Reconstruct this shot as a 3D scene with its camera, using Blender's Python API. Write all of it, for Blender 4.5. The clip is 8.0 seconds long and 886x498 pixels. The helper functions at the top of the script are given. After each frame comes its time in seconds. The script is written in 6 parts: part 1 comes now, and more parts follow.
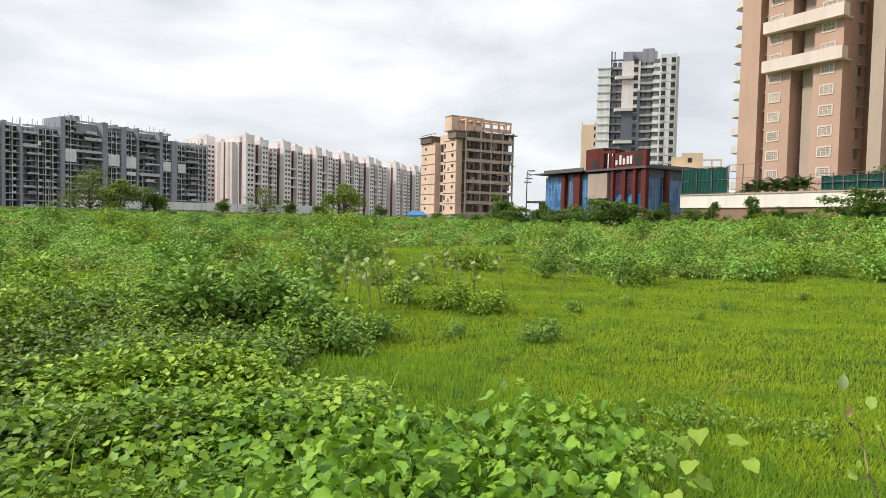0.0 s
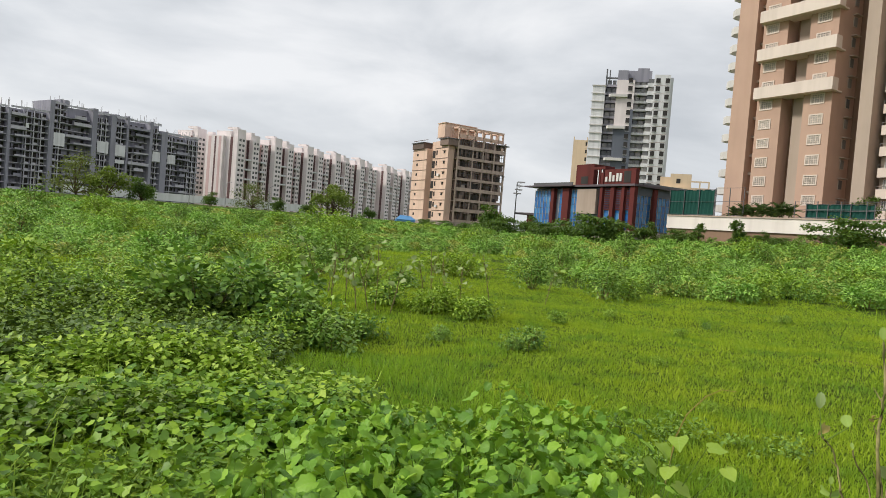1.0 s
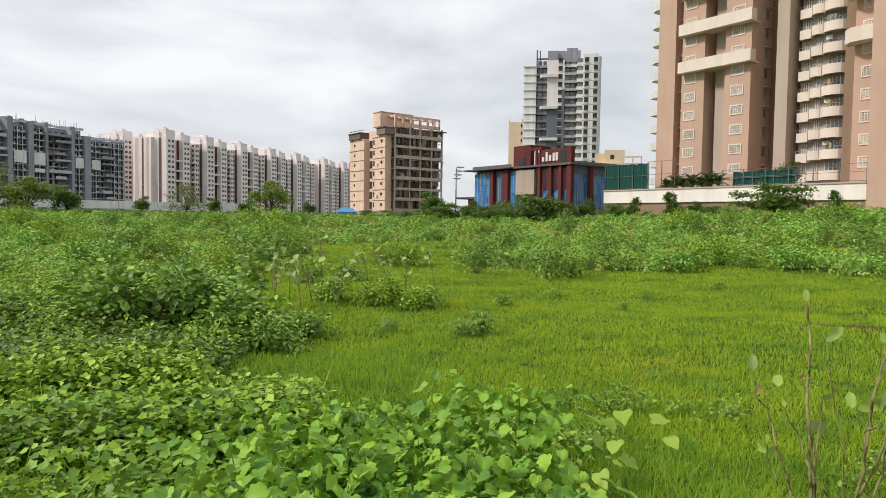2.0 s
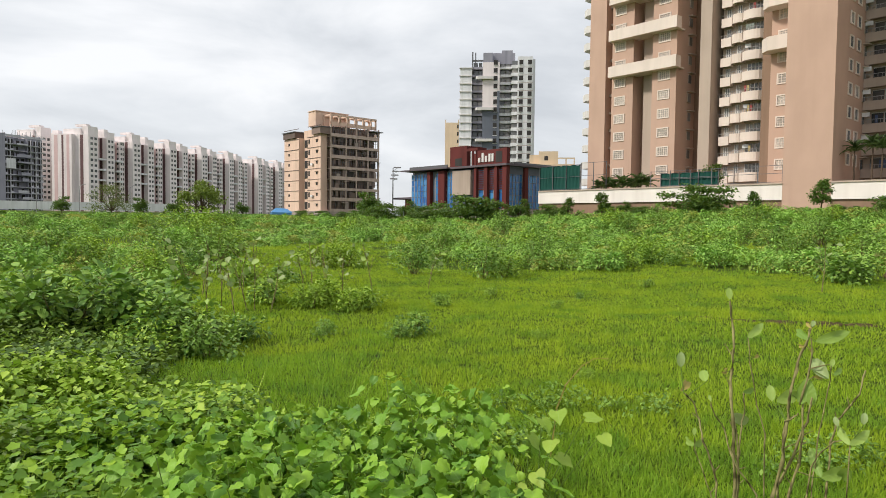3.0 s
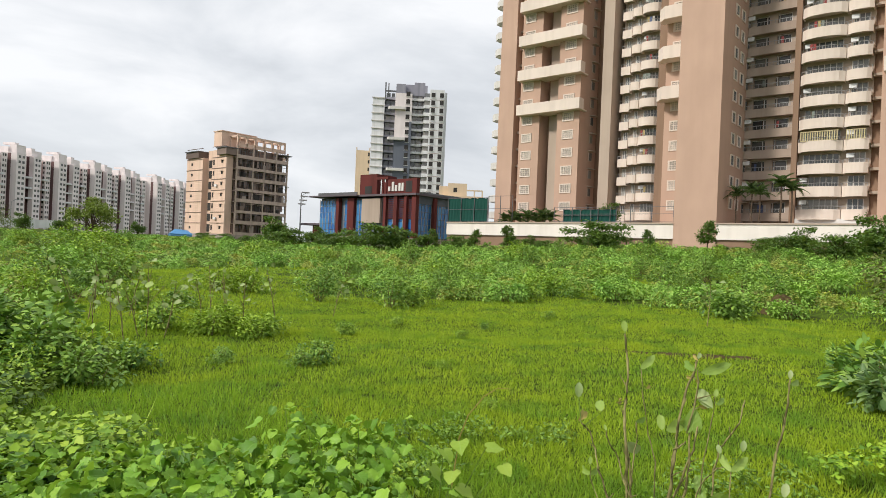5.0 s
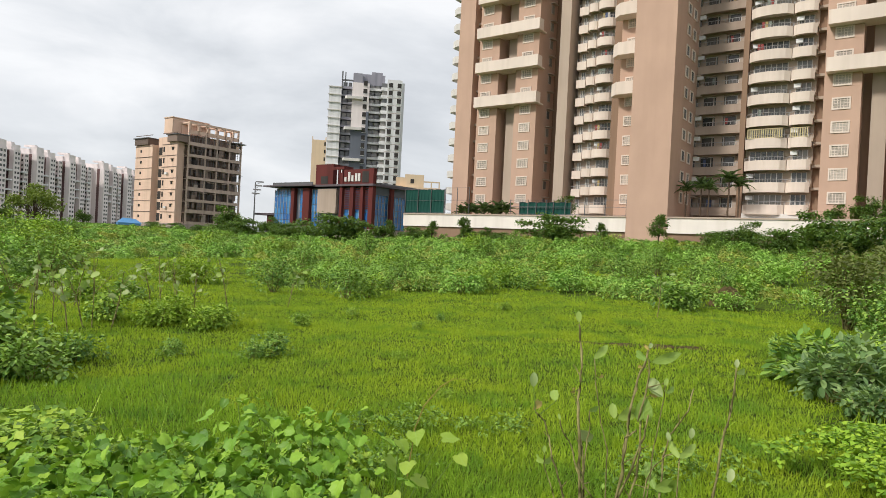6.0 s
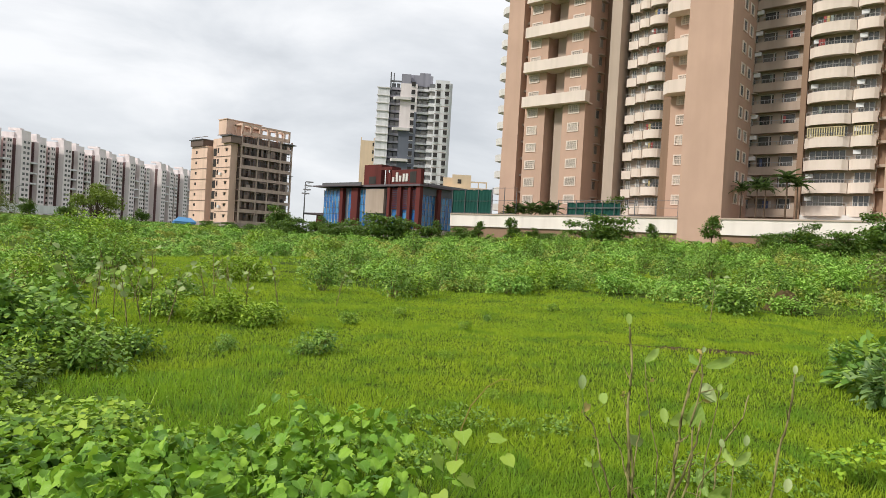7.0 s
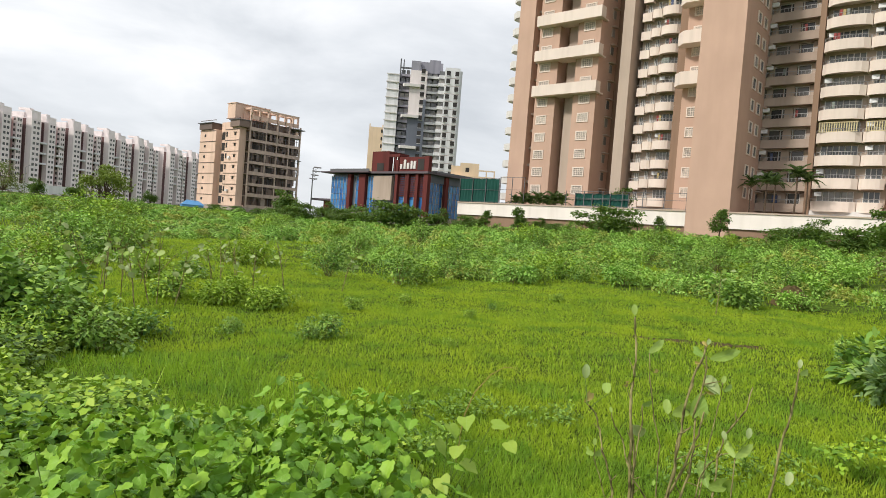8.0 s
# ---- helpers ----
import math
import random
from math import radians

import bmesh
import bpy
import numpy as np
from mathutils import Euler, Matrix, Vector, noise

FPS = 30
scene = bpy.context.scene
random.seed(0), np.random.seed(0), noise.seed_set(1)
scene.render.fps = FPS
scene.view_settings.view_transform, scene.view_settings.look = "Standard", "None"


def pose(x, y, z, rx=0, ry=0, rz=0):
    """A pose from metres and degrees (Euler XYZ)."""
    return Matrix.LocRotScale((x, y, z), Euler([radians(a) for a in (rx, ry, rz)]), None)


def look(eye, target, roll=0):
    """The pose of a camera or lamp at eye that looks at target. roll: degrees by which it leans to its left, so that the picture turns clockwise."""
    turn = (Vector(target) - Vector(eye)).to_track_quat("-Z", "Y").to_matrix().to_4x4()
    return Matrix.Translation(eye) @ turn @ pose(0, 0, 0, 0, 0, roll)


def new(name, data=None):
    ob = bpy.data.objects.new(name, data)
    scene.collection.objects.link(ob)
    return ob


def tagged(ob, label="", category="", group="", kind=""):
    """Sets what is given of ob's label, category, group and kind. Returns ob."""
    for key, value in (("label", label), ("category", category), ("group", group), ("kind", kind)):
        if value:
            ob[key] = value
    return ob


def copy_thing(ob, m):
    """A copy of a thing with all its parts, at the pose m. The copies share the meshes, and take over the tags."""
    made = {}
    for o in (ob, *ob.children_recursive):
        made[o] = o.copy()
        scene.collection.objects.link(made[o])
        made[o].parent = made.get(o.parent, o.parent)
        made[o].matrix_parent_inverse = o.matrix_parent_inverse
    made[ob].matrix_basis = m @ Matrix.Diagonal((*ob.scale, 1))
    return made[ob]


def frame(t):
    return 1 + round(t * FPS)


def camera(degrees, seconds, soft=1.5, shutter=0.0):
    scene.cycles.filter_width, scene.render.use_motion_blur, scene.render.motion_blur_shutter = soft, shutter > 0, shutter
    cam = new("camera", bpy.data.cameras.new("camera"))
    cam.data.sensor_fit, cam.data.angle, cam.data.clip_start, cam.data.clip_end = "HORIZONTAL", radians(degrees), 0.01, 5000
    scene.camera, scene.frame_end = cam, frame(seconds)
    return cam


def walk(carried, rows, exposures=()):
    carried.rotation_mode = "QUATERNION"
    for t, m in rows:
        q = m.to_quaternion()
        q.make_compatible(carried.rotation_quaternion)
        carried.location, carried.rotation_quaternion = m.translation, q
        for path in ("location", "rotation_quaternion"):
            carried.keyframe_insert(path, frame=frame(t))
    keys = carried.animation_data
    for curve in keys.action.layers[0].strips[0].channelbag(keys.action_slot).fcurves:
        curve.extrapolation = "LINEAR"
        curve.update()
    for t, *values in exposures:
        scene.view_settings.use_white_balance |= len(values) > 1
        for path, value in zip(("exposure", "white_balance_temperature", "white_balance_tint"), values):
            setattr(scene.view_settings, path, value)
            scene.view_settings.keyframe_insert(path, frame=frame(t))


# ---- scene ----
cam = camera(68.13, 8.0, soft=0.6)
PATH = [
    (0, pose(0.000, 0.000, 1.700, 87.61, -1.30, 0.00)),
    (0.5, pose(-0.011, -0.016, 1.650, 89.81, -5.52, -1.51)),
    (1, pose(-0.041, -0.047, 1.659, 88.25, -4.56, -1.09)),
    (1.5, pose(-0.018, -0.047, 1.677, 87.73, -0.55, -2.40)),
    (1.7, pose(-0.016, -0.045, 1.68, 87.50, -0.50, -3.90)),
    (2.8, pose(-0.006, -0.022, 1.694, 87.52, -0.63, -10.50)),
    (3, pose(-0.006, -0.020, 1.695, 87.52, -0.66, -11.59)),
    (3.5, pose(-0.005, -0.019, 1.694, 87.50, -0.84, -13.71)),
    (4, pose(-0.009, -0.016, 1.694, 87.83, -1.48, -14.78)),
    (4.5, pose(-0.010, -0.012, 1.694, 89.26, -2.51, -15.75)),
    (5, pose(0.000, -0.013, 1.693, 90.26, -2.49, -19.60)),
    (5.2, pose(0.001, -0.010, 1.692, 90.17, -2.50, -20.80)),
    (6.3, pose(0.004, 0.005, 1.685, 89.62, -2.95, -23.60)),
    (6.5, pose(0.004, 0.006, 1.684, 89.60, -3.01, -22.49)),
    (7, pose(-0.007, 0.002, 1.685, 89.49, -3.29, -19.32)),
    (7.5, pose(-0.008, 0.006, 1.686, 89.21, -3.98, -18.38)),
    (8, pose(-0.010, -0.001, 1.676, 88.42, -4.46, -18.74)),
]
walk(cam, PATH, exposures=[(0.0, 0.10), (0.4, -0.12), (1.0, -0.15), (1.6, -0.08), (3.0, 0.0), (3.5, 0.03), (4.5, 0.10), (5.0, 0.0), (6.5, -0.03), (8.0, 0.06)])

# ---- light ----
SUN_AZ, SUN_EL = -98.0, 40.0          # degrees clockwise from straight ahead, and above the horizon
world = bpy.data.worlds.new("overcast_sky")
scene.world = world
world.use_nodes = True
wn, wl = world.node_tree.nodes, world.node_tree.links
wn.clear()
w_out = wn.new("ShaderNodeOutputWorld")
w_bg = wn.new("ShaderNodeBackground")
w_sky = wn.new("ShaderNodeTexSky")
w_sky.sky_type = "NISHITA"
w_sky.sun_disc = False
w_sky.sun_elevation = radians(SUN_EL)
w_sky.sun_rotation = radians(SUN_AZ)
w_skyval = wn.new("ShaderNodeMix")
w_skyval.data_type, w_skyval.blend_type = "RGBA", "MULTIPLY"
w_skyval.inputs[0].default_value = 1.0
w_skyval.inputs[7].default_value = (0.12, 0.12, 0.12, 1)
wl.new(w_sky.outputs[0], w_skyval.inputs[6])
w_tc = wn.new("ShaderNodeTexCoord")
w_map = wn.new("ShaderNodeMapping")
w_map.inputs["Location"].default_value = (0.35, 0.1, 0.2)
w_map.inputs["Scale"].default_value = (1.6, 1.6, 4.6)
wl.new(w_tc.outputs["Generated"], w_map.inputs[0])
w_n1 = wn.new("ShaderNodeTexNoise")
w_n1.inputs["Scale"].default_value = 1.5
w_n1.inputs["Detail"].default_value = 6
w_n1.inputs["Roughness"].default_value = 0.52
w_n1.inputs["Distortion"].default_value = 0.25
wl.new(w_map.outputs[0], w_n1.inputs[0])
w_ramp = wn.new("ShaderNodeValToRGB")
w_ramp.color_ramp.elements[0].position = 0.36
w_ramp.color_ramp.elements[0].color = (0.66, 0.69, 0.73, 1)
w_ramp.color_ramp.elements[1].position = 0.62
w_ramp.color_ramp.elements[1].color = (1.02, 1.03, 1.05, 1)
w_mid = w_ramp.color_ramp.elements.new(0.5)
w_mid.color = (0.84, 0.865, 0.90, 1)
wl.new(w_n1.outputs[0], w_ramp.inputs[0])
w_mix = wn.new("ShaderNodeMix")
w_mix.data_type = "RGBA"
w_mix.inputs[0].default_value = 0.93
wl.new(w_skyval.outputs[2], w_mix.inputs[6])
wl.new(w_ramp.outputs[0], w_mix.inputs[7])
wl.new(w_mix.outputs[2], w_bg.inputs[0])
w_bg.inputs[1].default_value = 1.0
wl.new(w_bg.outputs[0], w_out.inputs[0])

sun = new("sun", bpy.data.lights.new("sun", "SUN"))
sun.data.energy, sun.data.angle, sun.data.color = 3.2, radians(8), (1.0, 0.95, 0.86)
_az, _el = radians(SUN_AZ), radians(SUN_EL)
sun.matrix_world = look((math.sin(_az) * math.cos(_el) * 50, math.cos(_az) * math.cos(_el) * 50, math.sin(_el) * 50), (0, 0, 0))


# ---- materials ----
def shader(name):
    m = bpy.data.materials.new(name)
    m.use_nodes = True
    nt = m.node_tree
    return m, nt, nt.nodes["Principled BSDF"], nt.nodes["Material Output"]


def mixed(nt, fac, a, b, blend="MIX"):
    n = nt.nodes.new("ShaderNodeMix")
    n.data_type, n.blend_type = "RGBA", blend
    for s, v in ((n.inputs[0], fac), (n.inputs[6], a), (n.inputs[7], b)):
        if isinstance(v, (int, float)):
            s.default_value = v
        elif isinstance(v, tuple):
            s.default_value = (*v[:3], 1)
        else:
            nt.links.new(v, s)
    return n.outputs[2]


def noised(nt, scale, stretch=(1, 1, 1), detail=4, lo=0.35, hi=0.65):
    tc = nt.nodes.new("ShaderNodeTexCoord")
    mp = nt.nodes.new("ShaderNodeMapping")
    mp.inputs["Scale"].default_value = stretch
    nz = nt.nodes.new("ShaderNodeTexNoise")
    nz.inputs["Scale"].default_value = scale
    nz.inputs["Detail"].default_value = detail
    mr = nt.nodes.new("ShaderNodeMapRange")
    mr.inputs[1].default_value, mr.inputs[2].default_value = lo, hi
    nt.links.new(tc.outputs["Object"], mp.inputs[0])
    nt.links.new(mp.outputs[0], nz.inputs[0])
    nt.links.new(nz.outputs[0], mr.inputs[0])
    return mr.outputs[0]


def plaster(name, base, stain, rough=0.85, big=0.25, streak=0.22, amount=0.4, metal=0.0, bump=0.05):
    """Painted or bare masonry: patches, streaks that run down, fine grain."""
    m, nt, bsdf, _ = shader(name)
    patch = noised(nt, big, (1, 1, 0.6))
    run = noised(nt, streak, (4, 4, 0.25), 5, 0.45, 0.75)
    c = mixed(nt, patch, base, tuple(b * 0.9 for b in base))
    fac = nt.nodes.new("ShaderNodeMath")
    fac.operation = "MULTIPLY"
    nt.links.new(run, fac.inputs[0])
    fac.inputs[1].default_value = amount
    c = mixed(nt, fac.outputs[0], c, stain)
    nt.links.new(c, bsdf.inputs["Base Color"])
    bsdf.inputs["Roughness"].default_value = rough
    bsdf.inputs["Metallic"].default_value = metal
    bsdf.inputs["Specular IOR Level"].default_value = 0.5 if rough < 0.7 else 0.15
    bp = nt.nodes.new("ShaderNodeBump")
    bp.inputs["Strength"].default_value = bump
    nt.links.new(noised(nt, 6), bp.inputs["Height"])
    nt.links.new(bp.outputs[0], bsdf.inputs["Normal"])
    return m


def mottled(name, light, dark, scale):
    """Bark or soil: blotches at two sizes and a rough relief."""
    m, nt, bsdf, _ = shader(name)
    a, b = noised(nt, scale, (1, 1, 0.5), 5, 0.40, 0.58), noised(nt, scale * 0.22, (1, 1, 1), 3, 0.35, 0.65)
    c = mixed(nt, a, light, dark)
    c = mixed(nt, b, c, tuple(0.6 * v for v in light))
    nt.links.new(c, bsdf.inputs["Base Color"])
    bsdf.inputs["Roughness"].default_value = 0.9
    bsdf.inputs["Specular IOR Level"].default_value = 0.1
    bp = nt.nodes.new("ShaderNodeBump")
    bp.inputs["Strength"].default_value = 0.6
    bp.inputs["Distance"].default_value = 0.004
    nt.links.new(a, bp.inputs["Height"])
    nt.links.new(bp.outputs[0], bsdf.inputs["Normal"])
    return m


def glassy(name, base, rough=0.15, patch=None):
    m, nt, bsdf, _ = shader(name)
    ob = nt.nodes.new("ShaderNodeObjectInfo")
    g = nt.nodes.new("ShaderNodeNewGeometry")
    add = nt.nodes.new("ShaderNodeMath")
    add.operation = "ADD"
    fr = nt.nodes.new("ShaderNodeMath")
    fr.operation = "FRACT"
    nt.links.new(ob.outputs["Random"], add.inputs[0])
    nt.links.new(g.outputs["Random Per Island"], add.inputs[1])
    nt.links.new(add.outputs[0], fr.inputs[0])
    nt.links.new(mixed(nt, fr.outputs[0], base, patch or tuple(b * 0.5 for b in base)), bsdf.inputs["Base Color"])
    bsdf.inputs["Roughness"].default_value = rough
    return m


def foliage(name, dark, mid, light, rough=0.5, through_light=0.35, patch_scale=0.25, hue=None, cool=None):
    """Leaves: each leaf its own shade, wide patches of tone, light through the blade."""
    m, nt, bsdf, out = shader(name)
    g = nt.nodes.new("ShaderNodeNewGeometry")
    rp = nt.nodes.new("ShaderNodeValToRGB")
    rp.color_ramp.elements[0].color = (*dark, 1)
    rp.color_ramp.elements[1].color = (*light, 1)
    e = rp.color_ramp.elements.new(0.5)
    e.color = (*mid, 1)
    oi = nt.nodes.new("ShaderNodeObjectInfo")
    ad = nt.nodes.new("ShaderNodeMath")
    ad.operation = "ADD"
    fr = nt.nodes.new("ShaderNodeMath")
    fr.operation = "FRACT"
    nt.links.new(g.outputs["Random Per Island"], ad.inputs[0])
    nt.links.new(oi.outputs["Random"], ad.inputs[1])
    nt.links.new(ad.outputs[0], fr.inputs[0])
    nt.links.new(fr.outputs[0], rp.inputs[0])
    tint = hue or tuple(0.5 * (a + b) for a, b in zip(mid, light))
    tc = nt.nodes.new("ShaderNodeNewGeometry")
    nz = nt.nodes.new("ShaderNodeTexNoise")
    nz.inputs["Scale"].default_value = patch_scale
    nz.inputs["Detail"].default_value = 3
    nt.links.new(tc.outputs["Position"], nz.inputs[0])
    mr = nt.nodes.new("ShaderNodeMapRange")
    mr.inputs[1].default_value, mr.inputs[2].default_value, mr.inputs[4].default_value = 0.42, 0.66, 0.55
    nt.links.new(nz.outputs[0], mr.inputs[0])
    c = mixed(nt, mr.outputs[0], rp.outputs[0], tint)
    if cool:
        n2 = nt.nodes.new("ShaderNodeTexNoise")
        n2.inputs["Scale"].default_value = patch_scale * 2.7
        n2.inputs["Detail"].default_value = 4
        nt.links.new(tc.outputs["Position"], n2.inputs[0])
        m2 = nt.nodes.new("ShaderNodeMapRange")
        m2.inputs[1].default_value, m2.inputs[2].default_value, m2.inputs[4].default_value = 0.49, 0.66, 0.8
        nt.links.new(n2.outputs[0], m2.inputs[0])
        c = mixed(nt, m2.outputs[0], c, cool)
    nt.links.new(c, bsdf.inputs["Base Color"])
    bsdf.inputs["Roughness"].default_value = rough
    bsdf.inputs["Specular IOR Level"].default_value = 0.35
    tr = nt.nodes.new("ShaderNodeBsdfTranslucent")
    nt.links.new(mixed(nt, 0.5, c, (0.30, 0.42, 0.03)), tr.inputs[0])
    mx = nt.nodes.new("ShaderNodeMixShader")
    mx.inputs[0].default_value = through_light
    nt.links.new(bsdf.outputs[0], mx.inputs[1])
    nt.links.new(tr.outputs[0], mx.inputs[2])
    nt.links.new(mx.outputs[0], out.inputs[0])
    return m


M_TAN = plaster("tan_paint", (0.54, 0.365, 0.28), (0.40, 0.27, 0.205), amount=0.2)
# darker second paint, with some shade of the tower recesses mixed into it
M_BROWN = plaster("brown_paint_with_shade", (0.30, 0.195, 0.135), (0.20, 0.13, 0.09), amount=0.4)
M_BEIGE = plaster("beige_paint", (0.48, 0.385, 0.315), (0.38, 0.31, 0.25), amount=0.4)
M_CREAM = plaster("cream_paint", (0.76, 0.65, 0.57), (0.52, 0.44, 0.37), amount=0.4)
M_WALLPAINT = plaster("pale_cream_wall_paint", (0.84, 0.77, 0.71), (0.60, 0.53, 0.47), amount=0.4)
M_WHITE = plaster("white_paint", (0.68, 0.655, 0.63), (0.50, 0.47, 0.43), amount=0.35)
M_PEACH = plaster("peach_paint", (0.75, 0.54, 0.43), (0.42, 0.30, 0.22), amount=0.35)
M_CONC = plaster("raw_concrete", (0.42, 0.35, 0.31), (0.22, 0.18, 0.155), amount=0.7)
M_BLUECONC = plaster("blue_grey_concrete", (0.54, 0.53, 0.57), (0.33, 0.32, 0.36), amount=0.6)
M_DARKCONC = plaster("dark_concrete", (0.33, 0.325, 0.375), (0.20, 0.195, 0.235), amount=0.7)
M_BAND = plaster("stained_peach_band", (0.56, 0.44, 0.37), (0.27, 0.20, 0.165), amount=0.6)
M_SLATE = plaster("slate_paint", (0.15, 0.165, 0.20), (0.10, 0.11, 0.13), amount=0.3)
M_GREYWHITE = plaster("grey_white_paint", (0.77, 0.77, 0.78), (0.42, 0.42, 0.42), amount=0.5)
M_PINK = plaster("dusty_pink_paint", (0.68, 0.49, 0.48), (0.50, 0.33, 0.32), amount=0.4)
M_PALE = plaster("pale_pink_white_paint", (0.82, 0.745, 0.735), (0.58, 0.51, 0.50), amount=0.35)
M_MAROON = plaster("maroon_strip_paint", (0.17, 0.10, 0.10), (0.10, 0.06, 0.06), amount=0.4)
M_BRICK = plaster("red_brick_cladding", (0.135, 0.036, 0.033), (0.06, 0.022, 0.02), amount=0.5)
M_ROOF = plaster("dark_roof_sheet", (0.11, 0.085, 0.10), (0.07, 0.055, 0.06), amount=0.4, rough=0.6)
M_YELLOW = plaster("pale_yellow_paint", (0.74, 0.58, 0.41), (0.52, 0.40, 0.28), amount=0.4)
M_OCHRE = plaster("ochre_paint", (0.60, 0.51, 0.31), (0.45, 0.36, 0.20), amount=0.3)
M_DIMGLASS = glassy("dim_window_glass", (0.035, 0.037, 0.04), 0.25, (0.16, 0.15, 0.14))
# near-black: the shade of interiors is put into this colour
M_VOID = plaster("painted_interior_shade", (0.055, 0.05, 0.048), (0.03, 0.027, 0.025), amount=0.5)
M_GLASS = glassy("window_glass", (0.10, 0.11, 0.12), 0.12, (0.35, 0.33, 0.30))
M_GRILLE = glassy("pale_window_grille", (0.50, 0.44, 0.38), 0.5, (0.30, 0.26, 0.22))
M_BLUE = glassy("blue_curtain_glass", (0.025, 0.115, 0.34), 0.25, (0.07, 0.24, 0.48))
M_GALLERY = plaster("taupe_paint", (0.44, 0.35, 0.29), (0.25, 0.19, 0.15), amount=0.4)
M_RUSTVOID = glassy("brown_screened_opening", (0.085, 0.057, 0.045), 0.6, (0.26, 0.185, 0.15))
M_STEEL = plaster("weathered_steel", (0.16, 0.16, 0.165), (0.10, 0.08, 0.07), metal=0.6, rough=0.5)
M_RAIL = plaster("grey_railing_paint", (0.36, 0.35, 0.35), (0.22, 0.20, 0.19), rough=0.5)
M_NET = plaster("dark_green_shade_net", (0.018, 0.078, 0.062), (0.010, 0.042, 0.035), rough=0.95, streak=2.0)
M_TARP = plaster("blue_tarpaulin", (0.10, 0.30, 0.58), (0.06, 0.18, 0.38), rough=0.45)
M_BARK = plaster("brown_bark", (0.12, 0.085, 0.06), (0.06, 0.045, 0.03), big=8, streak=20, bump=0.4)
M_STALK = mottled("woody_stalk", (0.40, 0.355, 0.15), (0.06, 0.05, 0.02), 26)
M_SOILM = mottled("brown_soil", (0.13, 0.095, 0.04), (0.05, 0.04, 0.014), 9)

L_GRASS = foliage("short_grass", (0.21, 0.34, 0.016), (0.34, 0.50, 0.028), (0.48, 0.62, 0.042), 0.6, 0.46, 0.42, (0.50, 0.60, 0.03), (0.15, 0.32, 0.03))
L_LUSH = foliage("lush_grass", (0.15, 0.30, 0.02), (0.26, 0.45, 0.03), (0.38, 0.55, 0.045), 0.6, 0.44, 0.9, (0.34, 0.52, 0.03), (0.13, 0.30, 0.035))
L_WEED = foliage("weed_leaves", (0.06, 0.15, 0.018), (0.23, 0.39, 0.04), (0.45, 0.60, 0.07), 0.55, 0.15, 0.6, (0.32, 0.46, 0.03))
# darkened leaf colour, putting shade into the gaps low between weeds
L_UNDER = foliage("under_weed_leaves_with_shade", (0.05, 0.12, 0.018), (0.15, 0.28, 0.035), (0.30, 0.45, 0.06), 0.6, 0.12, 0.5)
# olive weeds whose darker tone also holds the shade of the left side
L_SHADY = foliage("dull_olive_shade_toned_leaves", (0.03, 0.075, 0.014), (0.10, 0.185, 0.026), (0.23, 0.34, 0.045), 0.55, 0.12, 0.7, (0.17, 0.24, 0.028))
L_FAR = foliage("far_weed_leaves", (0.09, 0.22, 0.035), (0.26, 0.49, 0.085), (0.48, 0.71, 0.16), 0.6, 0.14, 0.45, (0.34, 0.54, 0.07))
L_YELLOW = foliage("yellowish_weed_leaves", (0.17, 0.21, 0.035), (0.38, 0.43, 0.08), (0.54, 0.56, 0.13), 0.6, 0.18, 0.6)
L_RUSSET = foliage("russet_weed_stems", (0.10, 0.085, 0.03), (0.27, 0.23, 0.08), (0.42, 0.40, 0.13), 0.65, 0.12, 0.6)
L_BROAD = foliage("broad_lobed_leaves", (0.05, 0.14, 0.012), (0.155, 0.31, 0.022), (0.33, 0.50, 0.034), 0.5, 0.2, 1.1, (0.22, 0.36, 0.022))
L_CLOVER = foliage("clover_leaves", (0.09, 0.21, 0.018), (0.25, 0.43, 0.03), (0.42, 0.59, 0.045), 0.55, 0.22, 1.5)
L_DARK = foliage("dark_bush_leaves", (0.04, 0.12, 0.02), (0.15, 0.30, 0.045), (0.36, 0.52, 0.085), 0.5, 0.14, 0.8)
L_LTREE = foliage("light_tree_leaves", (0.12, 0.17, 0.035), (0.20, 0.27, 0.05), (0.30, 0.37, 0.07), 0.5, 0.25, 0.3)
L_TREE = foliage("tree_leaves", (0.03, 0.078, 0.018), (0.078, 0.155, 0.03), (0.155, 0.25, 0.045), 0.5, 0.25, 0.3)
L_OLIVE = foliage("olive_tree_leaves", (0.09, 0.11, 0.03), (0.15, 0.18, 0.05), (0.22, 0.25, 0.07), 0.55, 0.25, 0.3)
L_MILK = foliage("grey_green_oval_leaves", (0.06, 0.14, 0.045), (0.16, 0.27, 0.09), (0.32, 0.44, 0.16), 0.45, 0.30, 1.5)
L_DRY = foliage("dry_yellow_leaves", (0.30, 0.22, 0.06), (0.42, 0.32, 0.09), (0.50, 0.40, 0.12), 0.6, 0.30, 1.5)
L_PALM = foliage("dark_palm_leaves", (0.018, 0.045, 0.012), (0.045, 0.085, 0.02), (0.09, 0.14, 0.03), 0.5, 0.12, 0.3)
M_GREENSTEM = plaster("green_stem", (0.16, 0.25, 0.05), (0.12, 0.14, 0.05), big=14, streak=30)


